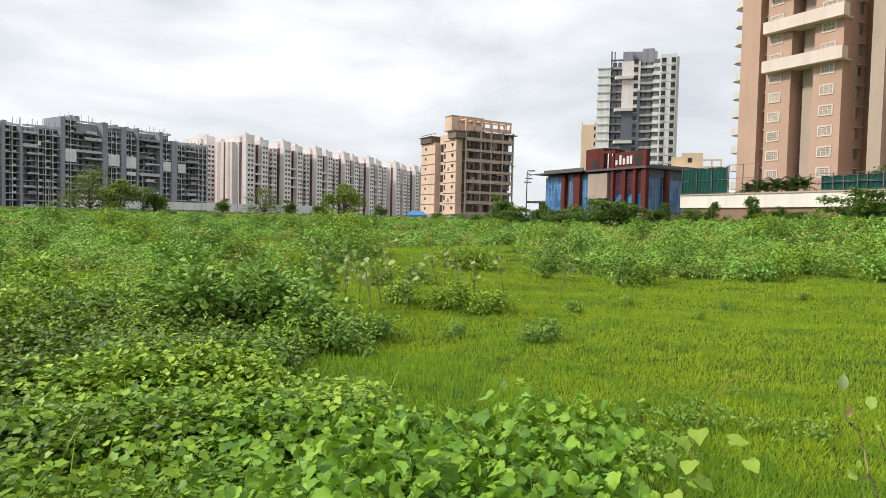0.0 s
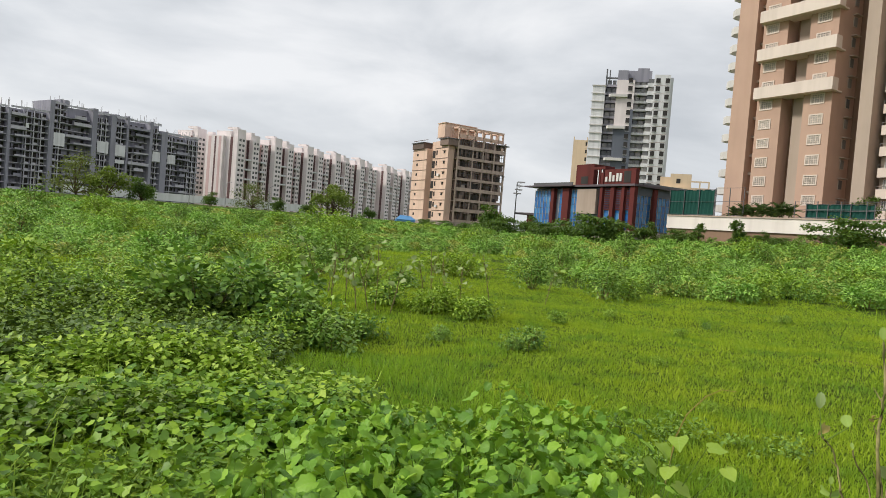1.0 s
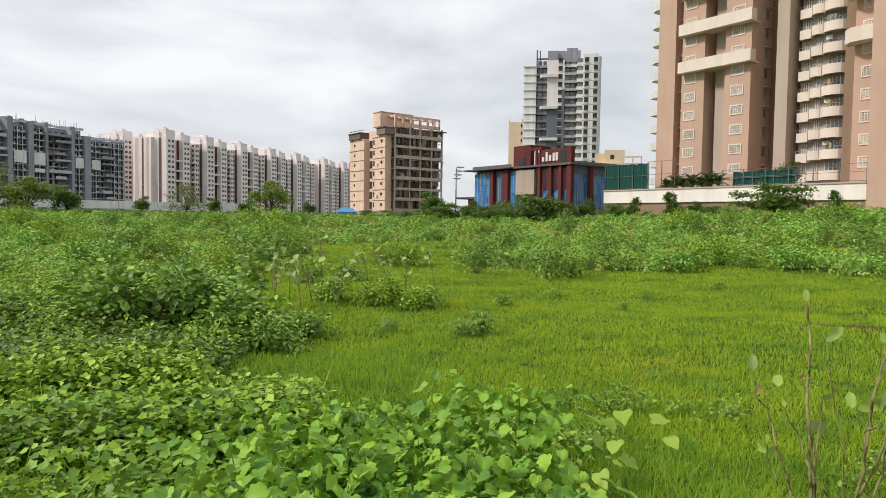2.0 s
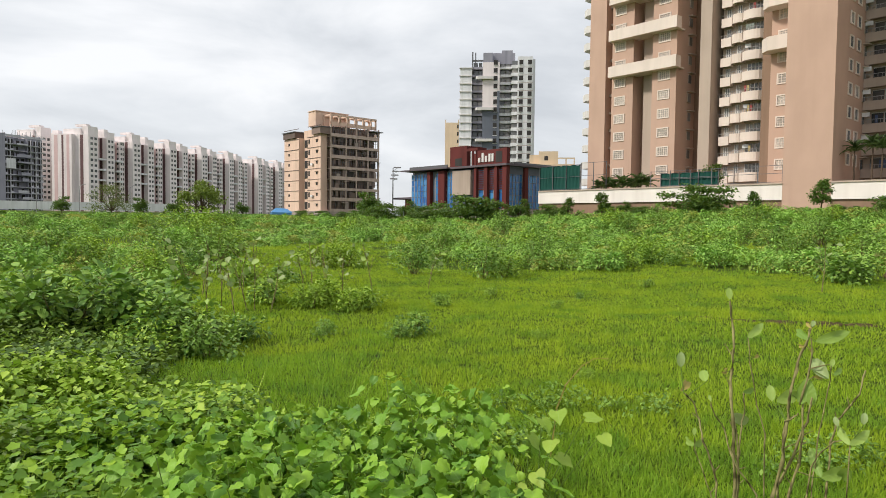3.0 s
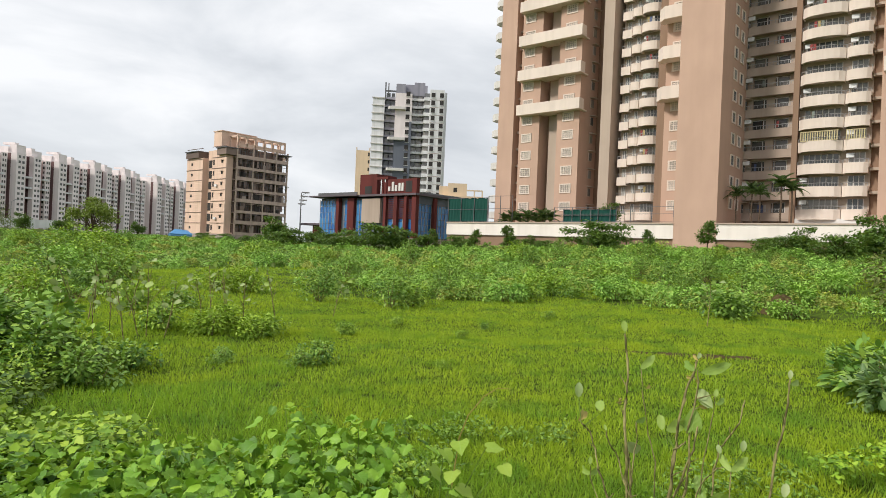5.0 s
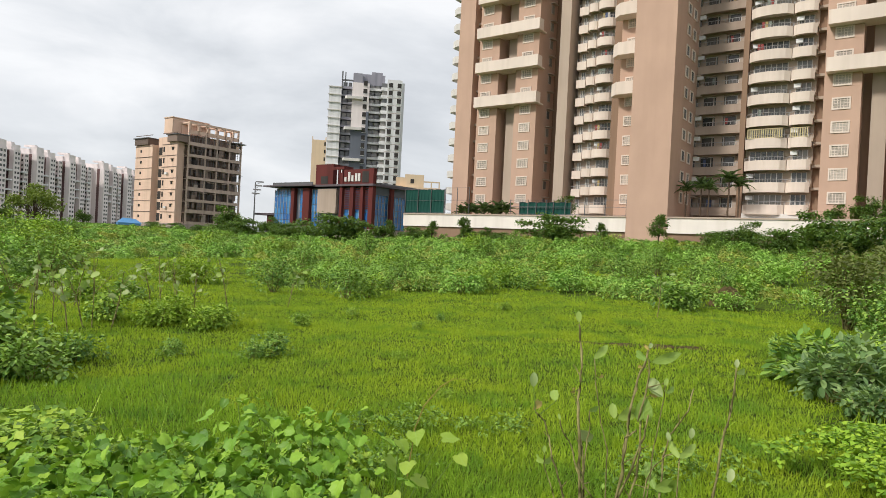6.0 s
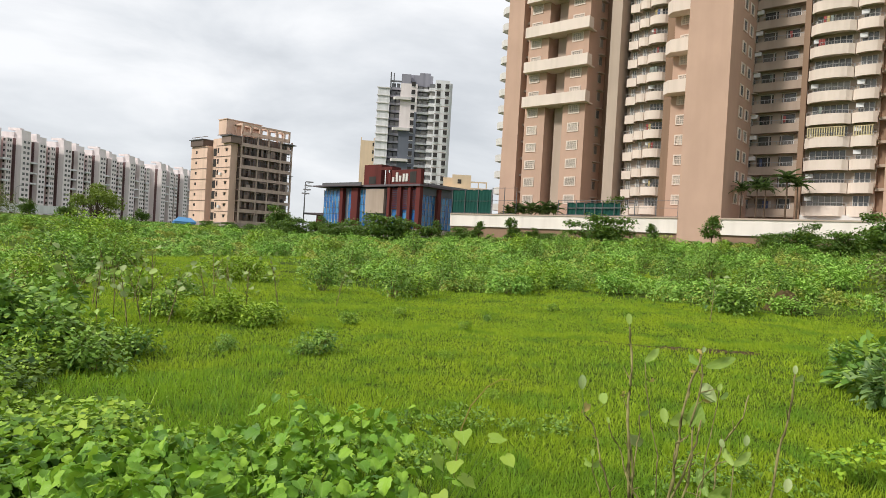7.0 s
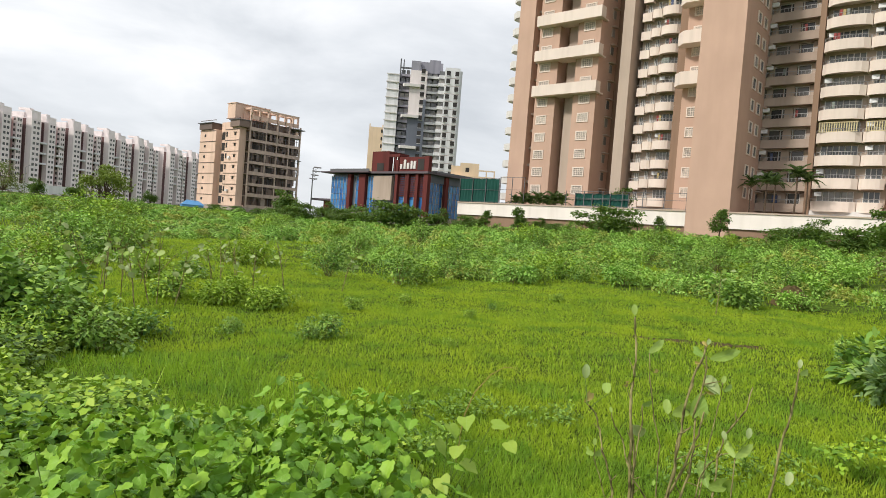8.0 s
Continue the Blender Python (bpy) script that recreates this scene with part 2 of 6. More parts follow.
def earth():
    m, nt, bsdf, _ = shader("field_soil_and_moss")
    a = noised(nt, 0.25, detail=6)
    b = noised(nt, 4.0, detail=6)
    c = mixed(nt, a, (0.07, 0.125, 0.011), (0.11, 0.18, 0.015))
    c = mixed(nt, b, c, (0.035, 0.045, 0.012))
    nt.links.new(c, bsdf.inputs["Base Color"])
    bsdf.inputs["Roughness"].default_value = 0.95
    bsdf.inputs["Specular IOR Level"].default_value = 0.05
    bp = nt.nodes.new("ShaderNodeBump")
    bp.inputs["Strength"].default_value = 0.5
    nt.links.new(noised(nt, 12, detail=6), bp.inputs["Height"])
    nt.links.new(bp.outputs[0], bsdf.inputs["Normal"])
    return m


M_EARTH = earth()


# ---- mesh helpers ----
class Geo:
    """Boxes and faces gathered into one mesh. off is taken away from all places."""

    def __init__(self, off=(0, 0, 0)):
        self.v, self.f, self.off = [], [], off

    def add(self, pts, faces):
        n, (ox, oy, oz) = len(self.v), self.off
        self.v += [(x - ox, y - oy, z - oz) for x, y, z in pts]
        self.f += [tuple(n + i for i in f) for f in faces]
        return self

    def box(self, x0, x1, y0, y1, z0, z1):
        p = [(x, y, z) for z in (z0, z1) for y in (y0, y1) for x in (x0, x1)]
        return self.add(p, [(0, 2, 3, 1), (4, 5, 7, 6), (0, 1, 5, 4), (1, 3, 7, 5), (3, 2, 6, 7), (2, 0, 4, 6)])

    def prism(self, outline, z0, z1):
        n = len(outline)
        p = [(x, y, z0) for x, y in outline] + [(x, y, z1) for x, y in outline]
        return self.add(p, [tuple(range(n))[::-1], tuple(range(n, 2 * n))] + [(i, (i + 1) % n, n + (i + 1) % n, n + i) for i in range(n)])

    def tube(self, pts, radii, sides=6):
        ring = []
        for i, p in enumerate(pts):
            a, b = Vector(pts[max(i - 1, 0)]), Vector(pts[min(i + 1, len(pts) - 1)])
            q = (b - a).to_track_quat("Z", "Y")
            ring += [tuple(Vector(p) + q @ Vector((radii[i] * math.cos(6.2832 * k / sides), radii[i] * math.sin(6.2832 * k / sides), 0))) for k in range(sides)]
        fs = [(i * sides + k, i * sides + (k + 1) % sides, (i + 1) * sides + (k + 1) % sides, (i + 1) * sides + k) for i in range(len(pts) - 1) for k in range(sides)]
        fs += [tuple(range(sides))[::-1], tuple((len(pts) - 1) * sides + k for k in range(sides))]
        return self.add(ring, fs)

    def mesh(self, name, mat, smooth=False):
        me = bpy.data.meshes.new(name)
        me.from_pydata(self.v, [], self.f)
        me.materials.append(mat)
        if smooth:
            me.polygons.foreach_set("use_smooth", [True] * len(me.polygons))
        me.update()
        return me


def part(name, geo, mat, parent, label="", kind="", smooth=False):
    """One mesh object under a thing or a part."""
    me = geo if isinstance(geo, bpy.types.Mesh) else geo.mesh(name, mat, smooth)
    ob = new(name, me)
    ob.parent = parent
    return tagged(ob, label, kind=kind)


def at_place(ob, x, y, z, rz=0.0, s=1.0):
    ob.matrix_basis = pose(x, y, z, 0, 0, rz) @ Matrix.Diagonal((s, s, s, 1))
    return ob


def thing(name, x, y, z, rz, label, category, group="", s=1.0):
    return tagged(at_place(new(name), x, y, z, rz, s), label, category, group)


def arrays_mesh(name, v, tri, mat):
    """A mesh from arrays of points and triangles."""
    me = bpy.data.meshes.new(name)
    me.vertices.add(len(v))
    me.vertices.foreach_set("co", np.ascontiguousarray(v, np.float32).ravel())
    me.loops.add(len(tri) * 3)
    me.loops.foreach_set("vertex_index", np.ascontiguousarray(tri, np.int32).ravel())
    me.polygons.add(len(tri))
    me.polygons.foreach_set("loop_start", np.arange(0, len(tri) * 3, 3, dtype=np.int32))
    me.materials.append(mat)
    me.update(calc_edges=True)
    me.validate()
    return me


def fan(outline, lift=0.0):
    """A leaf blade: a fan round a point of its midrib."""
    v = np.array([(0, 0.45, 0)] + [(x, y, lift * abs(x)) for x, y in outline], float)
    n = len(outline)
    return v, np.array([(0, 1 + i, 1 + (i + 1) % n) for i in range(n)])


# leaf shapes, one unit long, along +y
LEAF_TINY = (np.array([(0, 0, 0), (0.30, 0.45, 0.10), (0, 1, -0.08), (-0.30, 0.45, 0.10)], float), np.array([(0, 1, 2), (0, 2, 3)]))
LEAF_WIDE = (np.array([(0, 0, 0), (0.42, 0.36, 0.10), (0.05, 1, -0.10), (-0.42, 0.42, 0.08)], float), np.array([(0, 1, 2), (0, 2, 3)]))
LEAF_TRI = (np.array([(-0.26, 0.1, 0.05), (0.30, 0.35, 0.12), (-0.02, 1, -0.08)], float), np.array([(0, 1, 2)]))
LEAF_OVATE = (np.array([(0, 0, 0), (0.30, 0.30, 0.07), (0.25, 0.65, 0.05), (0, 1, -0.10), (-0.25, 0.65, 0.05), (-0.30, 0.30, 0.07), (0, 0.5, 0)], float),
              np.array([(6, 0, 1), (6, 1, 2), (6, 2, 3), (6, 3, 4), (6, 4, 5), (6, 5, 0)]))
LEAF_LOBED = fan([(0, 0.08), (0.14, -0.04), (0.34, 0.0), (0.44, 0.14), (0.43, 0.27), (0.50, 0.41), (0.40, 0.54), (0.37, 0.68), (0.22, 0.76), (0.14, 0.88), (0, 1.0),
                  (-0.14, 0.88), (-0.22, 0.76), (-0.37, 0.68), (-0.40, 0.54), (-0.50, 0.41), (-0.43, 0.27), (-0.44, 0.14), (-0.34, 0.0), (-0.14, -0.04)], 0.22)
LEAF_HEART = fan([(0, 0.08), (0.14, -0.05), (0.36, 0.02), (0.46, 0.25), (0.38, 0.52), (0.20, 0.78), (0, 1), (-0.20, 0.78), (-0.38, 0.52), (-0.46, 0.25), (-0.36, 0.02), (-0.14, -0.05)], 0.15)
LEAF_OVAL = fan([(0, 0), (0.18, 0.10), (0.32, 0.32), (0.36, 0.58), (0.24, 0.86), (0, 1), (-0.24, 0.86), (-0.36, 0.58), (-0.32, 0.32), (-0.18, 0.10)], 0.25)
LEAF_BROAD = (np.array([(0, 0, 0), (0.42, 0.22, 0.10), (0.36, 0.62, 0.06), (0, 1, -0.12), (-0.36, 0.62, 0.06), (-0.42, 0.22, 0.10), (0, 0.5, -0.02)], float), LEAF_OVATE[1])
LEAF_PALMATE = fan([(0, 0.06), (0.36, -0.02), (0.40, 0.26), (0.52, 0.46), (0.25, 0.64), (0, 1), (-0.23, 0.66), (-0.50, 0.44), (-0.40, 0.24), (-0.36, -0.02)], 0.16)
LEAF_LONG = fan([(0, 0), (0.12, 0.12), (0.20, 0.35), (0.21, 0.58), (0.13, 0.84), (0, 1), (-0.13, 0.84), (-0.21, 0.58), (-0.20, 0.35), (-0.12, 0.12)], 0.3)
BLADE = (np.array([(-0.5, 0, 0), (0.5, 0, 0), (-0.38, 0.06, 0.55), (0.38, 0.06, 0.55), (0, 0.32, 1.0)], float), np.array([(0, 1, 3), (0, 3, 2), (2, 3, 4)]))


def toothed_leaf(rows=9, width=0.46, tooth=0.10):
    """Heart-based pointed leaf: coarse teeth, a folded midrib and side ribs that rise and fall."""
    v, f = [], []
    for k in range(rows + 1):
        t = k / rows
        w = width * math.sin(math.pi * min(1.0, 0.16 + 0.84 * t ** 0.8)) ** 0.75 * (1 + tooth * (1 if k % 2 else -1)) if k < rows else 0.012
        back = -0.13 * (1 - t) ** 3
        rib = 0.035 if k % 2 else -0.015
        for x, z in ((-w, 0.07 + rib * 0.5), (-0.5 * w, 0.055 + rib), (0, 0), (0.5 * w, 0.055 + rib), (w, 0.07 + rib * 0.5)):
            v.append((x, t + back * (abs(x) / width) + (0.05 if k % 2 else 0) * abs(x) / width, z - 0.22 * t * t))
    for k in range(rows):
        for c in range(4):
            a = 5 * k + c
            f += [(a, a + 1, a + 6), (a, a + 6, a + 5)]
    return np.array(v, float), np.array(f)


LEAF_TOOTHED = toothed_leaf(7)
LEAF_TOOTHED_WIDE = toothed_leaf(6, 0.52, 0.13)
LEAF_SPEAR = (np.array([(-0.5, 0, 0), (0.5, 0, 0), (0, 0.30, 1.0)], float), np.array([(0, 1, 2)]))


def turns(a, p, r):
    """Turns about z by a, after tilting up by p and rolling by r, for many at once."""
    ca, sa, cp, sp, cr, sr = np.cos(a), np.sin(a), np.cos(p), np.sin(p), np.cos(r), np.sin(r)
    o, i = np.zeros_like(a), np.ones_like(a)
    def m(*e):
        return np.stack(e, -1).reshape(-1, 3, 3)
    return m(ca, -sa, o, sa, ca, o, o, o, i) @ m(i, o, o, o, cp, -sp, o, sp, cp) @ m(cr, o, sr, o, i, o, -sr, o, cr)


def scattered(template, pos, rot, size):
    """Copies of a leaf shape as one array of points and triangles. size: a number each, or three."""
    v, f = template
    size = np.asarray(size, float)
    size = size[:, None, None] if size.ndim == 1 else size[:, None, :]
    pts = np.einsum("nij,nkj->nki", rot, v[None] * size) + pos[:, None]
    tri = f[None] + (np.arange(len(pos)) * len(v))[:, None, None]
    return pts.reshape(-1, 3), tri.reshape(-1, 3)


def joined(chunks):
    vs, ts, n = [], [], 0
    for v, t in chunks:
        vs.append(v)
        ts.append(t + n)
        n += len(v)
    return np.concatenate(vs), np.concatenate(ts)


rng = np.random.default_rng(7)
_lattice = rng.random((128, 128))


def wave(x, y, size):
    """Smooth noise from 0 to 1 over the plan."""
    u, v = np.asarray(x) / size + 200.3, np.asarray(y) / size + 311.7
    i, j = np.floor(u).astype(int), np.floor(v).astype(int)
    a, b = u - i, v - j
    a, b = a * a * (3 - 2 * a), b * b * (3 - 2 * b)
    g = lambda p, q: _lattice[p % 128, q % 128]
    return (g(i, j) * (1 - a) + g(i + 1, j) * a) * (1 - b) + (g(i, j + 1) * (1 - a) + g(i + 1, j + 1) * a) * b


def step(t):
    t = np.clip(t, 0, 1)
    return t * t * (3 - 2 * t)


def lie(x, y):
    """Height of the ground: a low basin that rises towards the buildings."""
    x, y = np.asarray(x, float), np.asarray(y, float)
    r, az = np.hypot(x, y), np.degrees(np.arctan2(x, y))
    side = step((az - 12) / 26)
    slope, cap = 0.0195 + 0.0325 * side, 4.0 + 0.6 * side
    up = slope * np.maximum(0, r - 22)
    z = cap * (1 - np.exp(-((up / cap) ** 2.2))) ** (1 / 2.2)
    near = step((r - 3) / 9) * (1 - 0.9 * step((r - 150) / 80))
    return z + near * (0.35 * (wave(x, y, 7.0) - 0.5) + 0.10 * (wave(x, y, 1.7) - 0.5))


# ---- ground ----
def build_ground():
    radii = np.concatenate([[0.0], np.geomspace(0.6, 160, 150), np.geomspace(175, 4000, 24)])
    n = 240
    ang = np.linspace(0, 2 * np.pi, n, endpoint=False)
    x, y = np.outer(radii[1:], np.sin(ang)).ravel(), np.outer(radii[1:], np.cos(ang)).ravel()
    v = np.concatenate([[(0, 0, float(lie(0, 0)))], np.stack([x, y, lie(x, y)], 1)])
    k = np.arange(n)
    tri = [np.stack([np.zeros(n, int), 1 + (k + 1) % n, 1 + k], 1)]
    for i in range(len(radii) - 2):
        a, b = 1 + i * n, 1 + (i + 1) * n
        tri += [np.stack([a + k, a + (k + 1) % n, b + k], 1), np.stack([a + (k + 1) % n, b + (k + 1) % n, b + k], 1)]
    me = arrays_mesh("ground", v, np.concatenate(tri), M_EARTH)
    me.polygons.foreach_set("use_smooth", [True] * len(me.polygons))
    tagged(new("ground", me), "open field of green mossy soil rising to the buildings", "ground", kind="structure")


build_ground()


# ---- beige residential towers on their podium ----
TU, TV, TZ = -40.0, 96.0, 4.6          # along the front, away from it, base
TOWER = thing("residential_tower", 0.5 * TU + 0.866 * TV, -0.866 * TU + 0.5 * TV, TZ, -60, "tall beige and brown apartment tower with cream balcony bands", "apartment tower")
T_OFF = (TU, TV, TZ)
TOP = 76.0


def tgeo():
    return Geo(T_OFF)


def build_tower():
    for u0, u1, v0 in ((-69.9, -66.6, 96), (-65.3, -61.2, 96), (-57.7, -53.5, 96), (-39.6, -34.8, 97), (-11.8, -7.7, 96), (-4.2, 0, 96), (1.2, 4, 96)):
        part("wall", tgeo().box(u0, u1, v0, 101.9, 4.7, TOP), M_TAN, TOWER, "smooth tan painted wall")
    part("slab_wall", tgeo().box(-34.8, -29, 90, 101.9, 2.4, TOP), M_TAN, TOWER, "tall blank tan slab")
    # recess and core walls: browner paint that also carries part of their shade
    part("core_wall", tgeo().box(-69, 3.6, 102, 118, 4.7, TOP - 0.5), M_BROWN, TOWER, "brown recessed wall, part of its shade in the colour")
    for u0, u1, v0 in ((-66.6, -65.3, 98), (-41.6, -39.6, 99), (-13, -11.8, 99), (-22, -21.3, 97.5), (0, 1.2, 98)):
        part("recessed_wall", tgeo().box(u0 + 0.003, u1 - 0.003, v0, 101.95, 4.7, TOP), M_BROWN, TOWER, "brown recessed wall, part of its shade in the colour")
    for u in (-61.2, -7.7):
        part("slot_wall", tgeo().box(u + 0.003, u + 3.497, 98.8, 101.9, 4.7, TOP), M_BROWN, TOWER)
        part("slot_panel", tgeo().box(u + 1.0, u + 2.7, 97.6, 98.8, 4.7, TOP), M_BEIGE, TOWER, "lighter beige panel in the slot")
    part("fin", tgeo().box(-50.7, -48.9, 98, 101.9, 4.7, TOP), M_BEIGE, TOWER, "plain grey beige vertical fin")
    # cream bands on two storeys
    z = 26.0
    while z < TOP:
        for u0, u1 in ((-65.1, -52.8), (-11.5, 0.9)):
            g = tgeo().box(u0, u1, 94.5, 94.7, z, z + 1.8).box(u0, u0 + 0.2, 94.7, 96, z, z + 1.8).box(u1 - 0.2, u1, 94.7, 96, z, z + 1.8)
            g.box(u0 + 0.2, u1 - 0.2, 94.7, 97.5, z, z + 0.2)
            part("balcony_band", g, M_CREAM, TOWER, "cream balcony band")
        g = tgeo().prism([(-40.4, 97), (-40.4, 95.8), (-39.2, 94.6), (-34.8, 94.6), (-34.8, 97)], z - 0.2, z + 1.7)
        part("balcony_band", g, M_CREAM, TOWER, "cream angular balcony")
        z += 6.0
    # windows of the front
    w, h = 2.1, 1.55
    fr = Geo().box(0, w, -0.10, 0, 0, 0.18).box(0, w, -0.10, 0, h - 0.18, h).box(0, 0.18, -0.10, 0, 0.18, h - 0.18).box(w - 0.18, w, -0.10, 0, 0.18, h - 0.18).mesh("window", M_CREAM)
    gl = Geo()
    for i in range(5):
        gl.box(0.24 + i * 0.36, 0.30 + i * 0.36, -0.06, -0.03, 0.18, h - 0.18)
    for i in range(3):
        gl.box(0.18, w - 0.18, -0.05, -0.02, 0.42 + i * 0.36, 0.47 + i * 0.36)
    grille = gl.mesh("grille", M_CREAM)
    pane = Geo().box(0.18, w - 0.18, -0.015, 0.0, 0.18, h - 0.18).mesh("pane", M_GRILLE)
    for u, v, top in ((-64.75, 96, 76), (-56.65, 96, 76), (-38.7, 97, 60), (-10.85, 96, 60), (-3.2, 96, 60)):
        k = 9.4
        while k < top - 3:
            ob = at_place(part("window", fr, None, TOWER), u - TU, v - TV, k - TZ)
            part("pane", pane, None, ob)
            part("grille", grille, None, ob)
            k += 3.0
    # narrow window pairs on the flank of the plain slab, and hooded windows behind it
    nf = Geo().box(0, 0.10, 0, 1.6, 0, 0.17).box(0, 0.10, 0, 1.6, 1.48, 1.65).box(0, 0.10, 0, 0.26, 0.17, 1.48).box(0, 0.10, 1.34, 1.6, 0.17, 1.48).mesh("window", M_CREAM)
    np_ = Geo().box(0, 0.02, 0.26, 1.34, 0.17, 1.48).mesh("pane", M_GLASS)
    hood = Geo().box(0, 0.7, -0.2, 1.3, 1.6, 1.75).box(0, 0.08, 0, 1.1, 0, 1.5).mesh("hooded_window", M_BEIGE)
    hp = Geo().box(0.08, 0.10, 0.12, 0.98, 0.1, 1.4).mesh("pane", M_GLASS)
    k = 9.4
    while k < 60:
        for v in (94.6, 97.3):
            ob = at_place(part("window", nf, None, TOWER), -29 - TU, v - TV, k - TZ)
            part("pane", np_, None, ob)
        ob = at_place(part("hooded_window", hood, None, TOWER), -29 - TU, 100.2 - TV, k - TZ - 0.3)
        part("pane", hp, None, ob)
        ob = at_place(part("hooded_window", hood, None, TOWER, ), -53.5 - TU, 99.6 - TV, k - TZ - 0.3)
        part("pane", hp, None, ob)
        k += 3.0
    # open galleries between slab and balconies
    k = 8.4
    while k < 60:
        g = tgeo().box(-28.98, -22.0, 100.6, 100.85, k - 0.35, k + 0.85).box(-28.98, -22.0, 100.85, 102, k - 0.35, k - 0.05)
        part("gallery", g, M_GALLERY, TOWER, "taupe gallery parapet")
        part("gallery_wall", tgeo().box(-28.98, -28.2, 101.6, 101.98, k - 0.05, k + 2.74).box(-26.4, -25.3, 101.6, 101.98, k - 0.05, k + 2.74).box(-23.4, -22.0, 101.6, 101.98, k - 0.05, k + 2.74).box(-28.2, -22.0, 101.6, 101.98, k + 2.45, k + 2.74), M_BEIGE, TOWER, "beige wall behind the gallery")
        f = tgeo()
        for i in range(4):
            u = -28.4 + i * 1.62
            f.box(u, u + 0.1, 101.7, 101.85, k, k + 2.4)
        f.box(-28.6, -22.3, 101.7, 101.85, k + 2.3, k + 2.4)
        part("gallery_frames", f, M_WHITE, TOWER, "white window frames")
        r = tgeo().box(-28.98, -22.0, 100.6, 100.66, k + 1.35, k + 1.42)
        for i in range(15):
            r.box(-28.8 + i * 0.48, -28.76 + i * 0.48, 100.61, 100.65, k + 0.95, k + 1.36)
        part("gallery_railing", r, M_RAIL, TOWER)
        part("gallery_glass", tgeo().box(-28.3, -26.9, 101.88, 101.97, k, k + 2.3).box(-26.7, -25.2, 101.88, 101.97, k, k + 2.3).box(-25.0, -23.6, 101.88, 101.97, k, k + 2.3), M_DIMGLASS, TOWER)
        k += 3.0
    # rounded balconies
    def balcony(u0, u1, v_back, bulge, z, mat, sides=8):
        n = sides
        out = [(u0 + (u1 - u0) * i / n, v_back - 1.0 - bulge * math.sin(math.pi * i / n) ** 0.5) for i in range(n + 1)]
        inn = [(x, y + 0.15) for x, y in out]
        inn = [(min(max(x, u0 + 0.15), u1 - 0.15), y) for x, y in inn]
        g = tgeo().prism([(u0, v_back)] + out + [(u1, v_back), (u1 - 0.15, v_back)] + inn[::-1] + [(u0 + 0.15, v_back)], z - 0.35, z + 1.0)
        g.prism([(u0 + 0.15, v_back)] + inn + [(u1 - 0.15, v_back)], z - 0.1, z + 0.06)
        ob = part("balcony", g, mat, TOWER, "rounded cream balcony")
        part("top_rail", tgeo().tube([(x, y + 0.07, z + 1.42) for x, y in out], [0.035] * (n + 1), 4), M_RAIL, ob)
        posts = tgeo()
        for x, y in out:
            posts.box(x - 0.02, x + 0.02, y + 0.05, y + 0.09, z + 1.0, z + 1.39)
        part("railing_post", posts, M_RAIL, ob, kind="stuff")
        d = tgeo().box(u0 + 0.5, u1 - 0.5, v_back - 0.06, v_back - 0.01, z + 0.1, z + 2.4)
        part("balcony_door", d, M_GLASS, ob)
        fr_ = tgeo()
        m = max(2, round((u1 - u0) / 0.9))
        for i in range(m + 1):
            x = u0 + 0.5 + (u1 - u0 - 1.0) * i / m
            fr_.box(x - 0.05, x + 0.05, v_back - 0.12, v_back - 0.06, z + 0.1, z + 2.45)
        part("door_frame", fr_, M_WHITE, ob)
        return ob
    for u0, u1, v0 in ((-48.3, -41.6, 100.6), (-21.3, -13, 98.6)):
        part("balcony_wall", tgeo().box(u0, u1, v0, 101.97, 4.7, TOP), M_BEIGE, TOWER, "beige balcony back wall")
    cloth = [(0.30, 0.08, 0.075), (0.55, 0.51, 0.47), (0.10, 0.13, 0.24), (0.42, 0.33, 0.16), (0.24, 0.27, 0.24)]
    cloth = [plaster("washing_%s" % n, c, tuple(0.7 * a for a in c)) for n, c in zip(("red", "white", "blue", "ochre", "sage"), cloth)]
    k, i = 8.4, 0
    while k < 60:
        balcony(-48.2, -46.6, 100.6, 0.05, k - 0.3, M_CREAM, 3)
        balcony(-46.5, -45.0, 100.6, 0.25, k, M_CREAM, 4)
        balcony(-44.9, -41.7, 100.6, 0.9, k, M_CREAM)
        balcony(-21.2, -16.0, 98.6, 1.0, k, M_CREAM)
        balcony(-15.9, -13.1, 98.6, 0.5, k, M_CREAM, 6)
        if i == 3:
            for a, b, v in ((-20.8, -16.4, 96.75), (-15.6, -13.4, 97.15)):
                screen = tgeo().box(a, b, v, v + 0.05, k + 1.0, k + 1.08).box(a, b, v, v + 0.05, k + 2.2, k + 2.28)
                for q in range(round((b - a) / 0.28)):
                    screen.box(a + 0.28 * q, a + 0.28 * q + 0.12, v, v + 0.05, k + 1.08, k + 2.2)
                part("balcony_screen", screen, M_OCHRE, TOWER, "yellow slatted balcony screen", kind="stuff")
        rq = random.Random(900 + i)
        for u, v in ((-44.6, 99.9), (-20.9, 97.9), (-15.6, 97.9), (-28.9, 100.2)):
            if rq.random() < 0.55:
                part("air_conditioner", tgeo().box(u, u + 0.85, v, v + 0.35, k + 1.75, k + 2.3), M_GREYWHITE, TOWER, "white air conditioner unit")
        part("slot_ledge", tgeo().box(-13.0, -11.8, 98.0, 99, k, k + 0.35).box(-13.0, -12.9, 97.0, 99, k + 0.35, k + 0.8), M_BEIGE, TOWER)
        part("slot_ledge", tgeo().box(-66.6, -65.3, 97.2, 98, k, k + 0.4), M_BEIGE, TOWER)
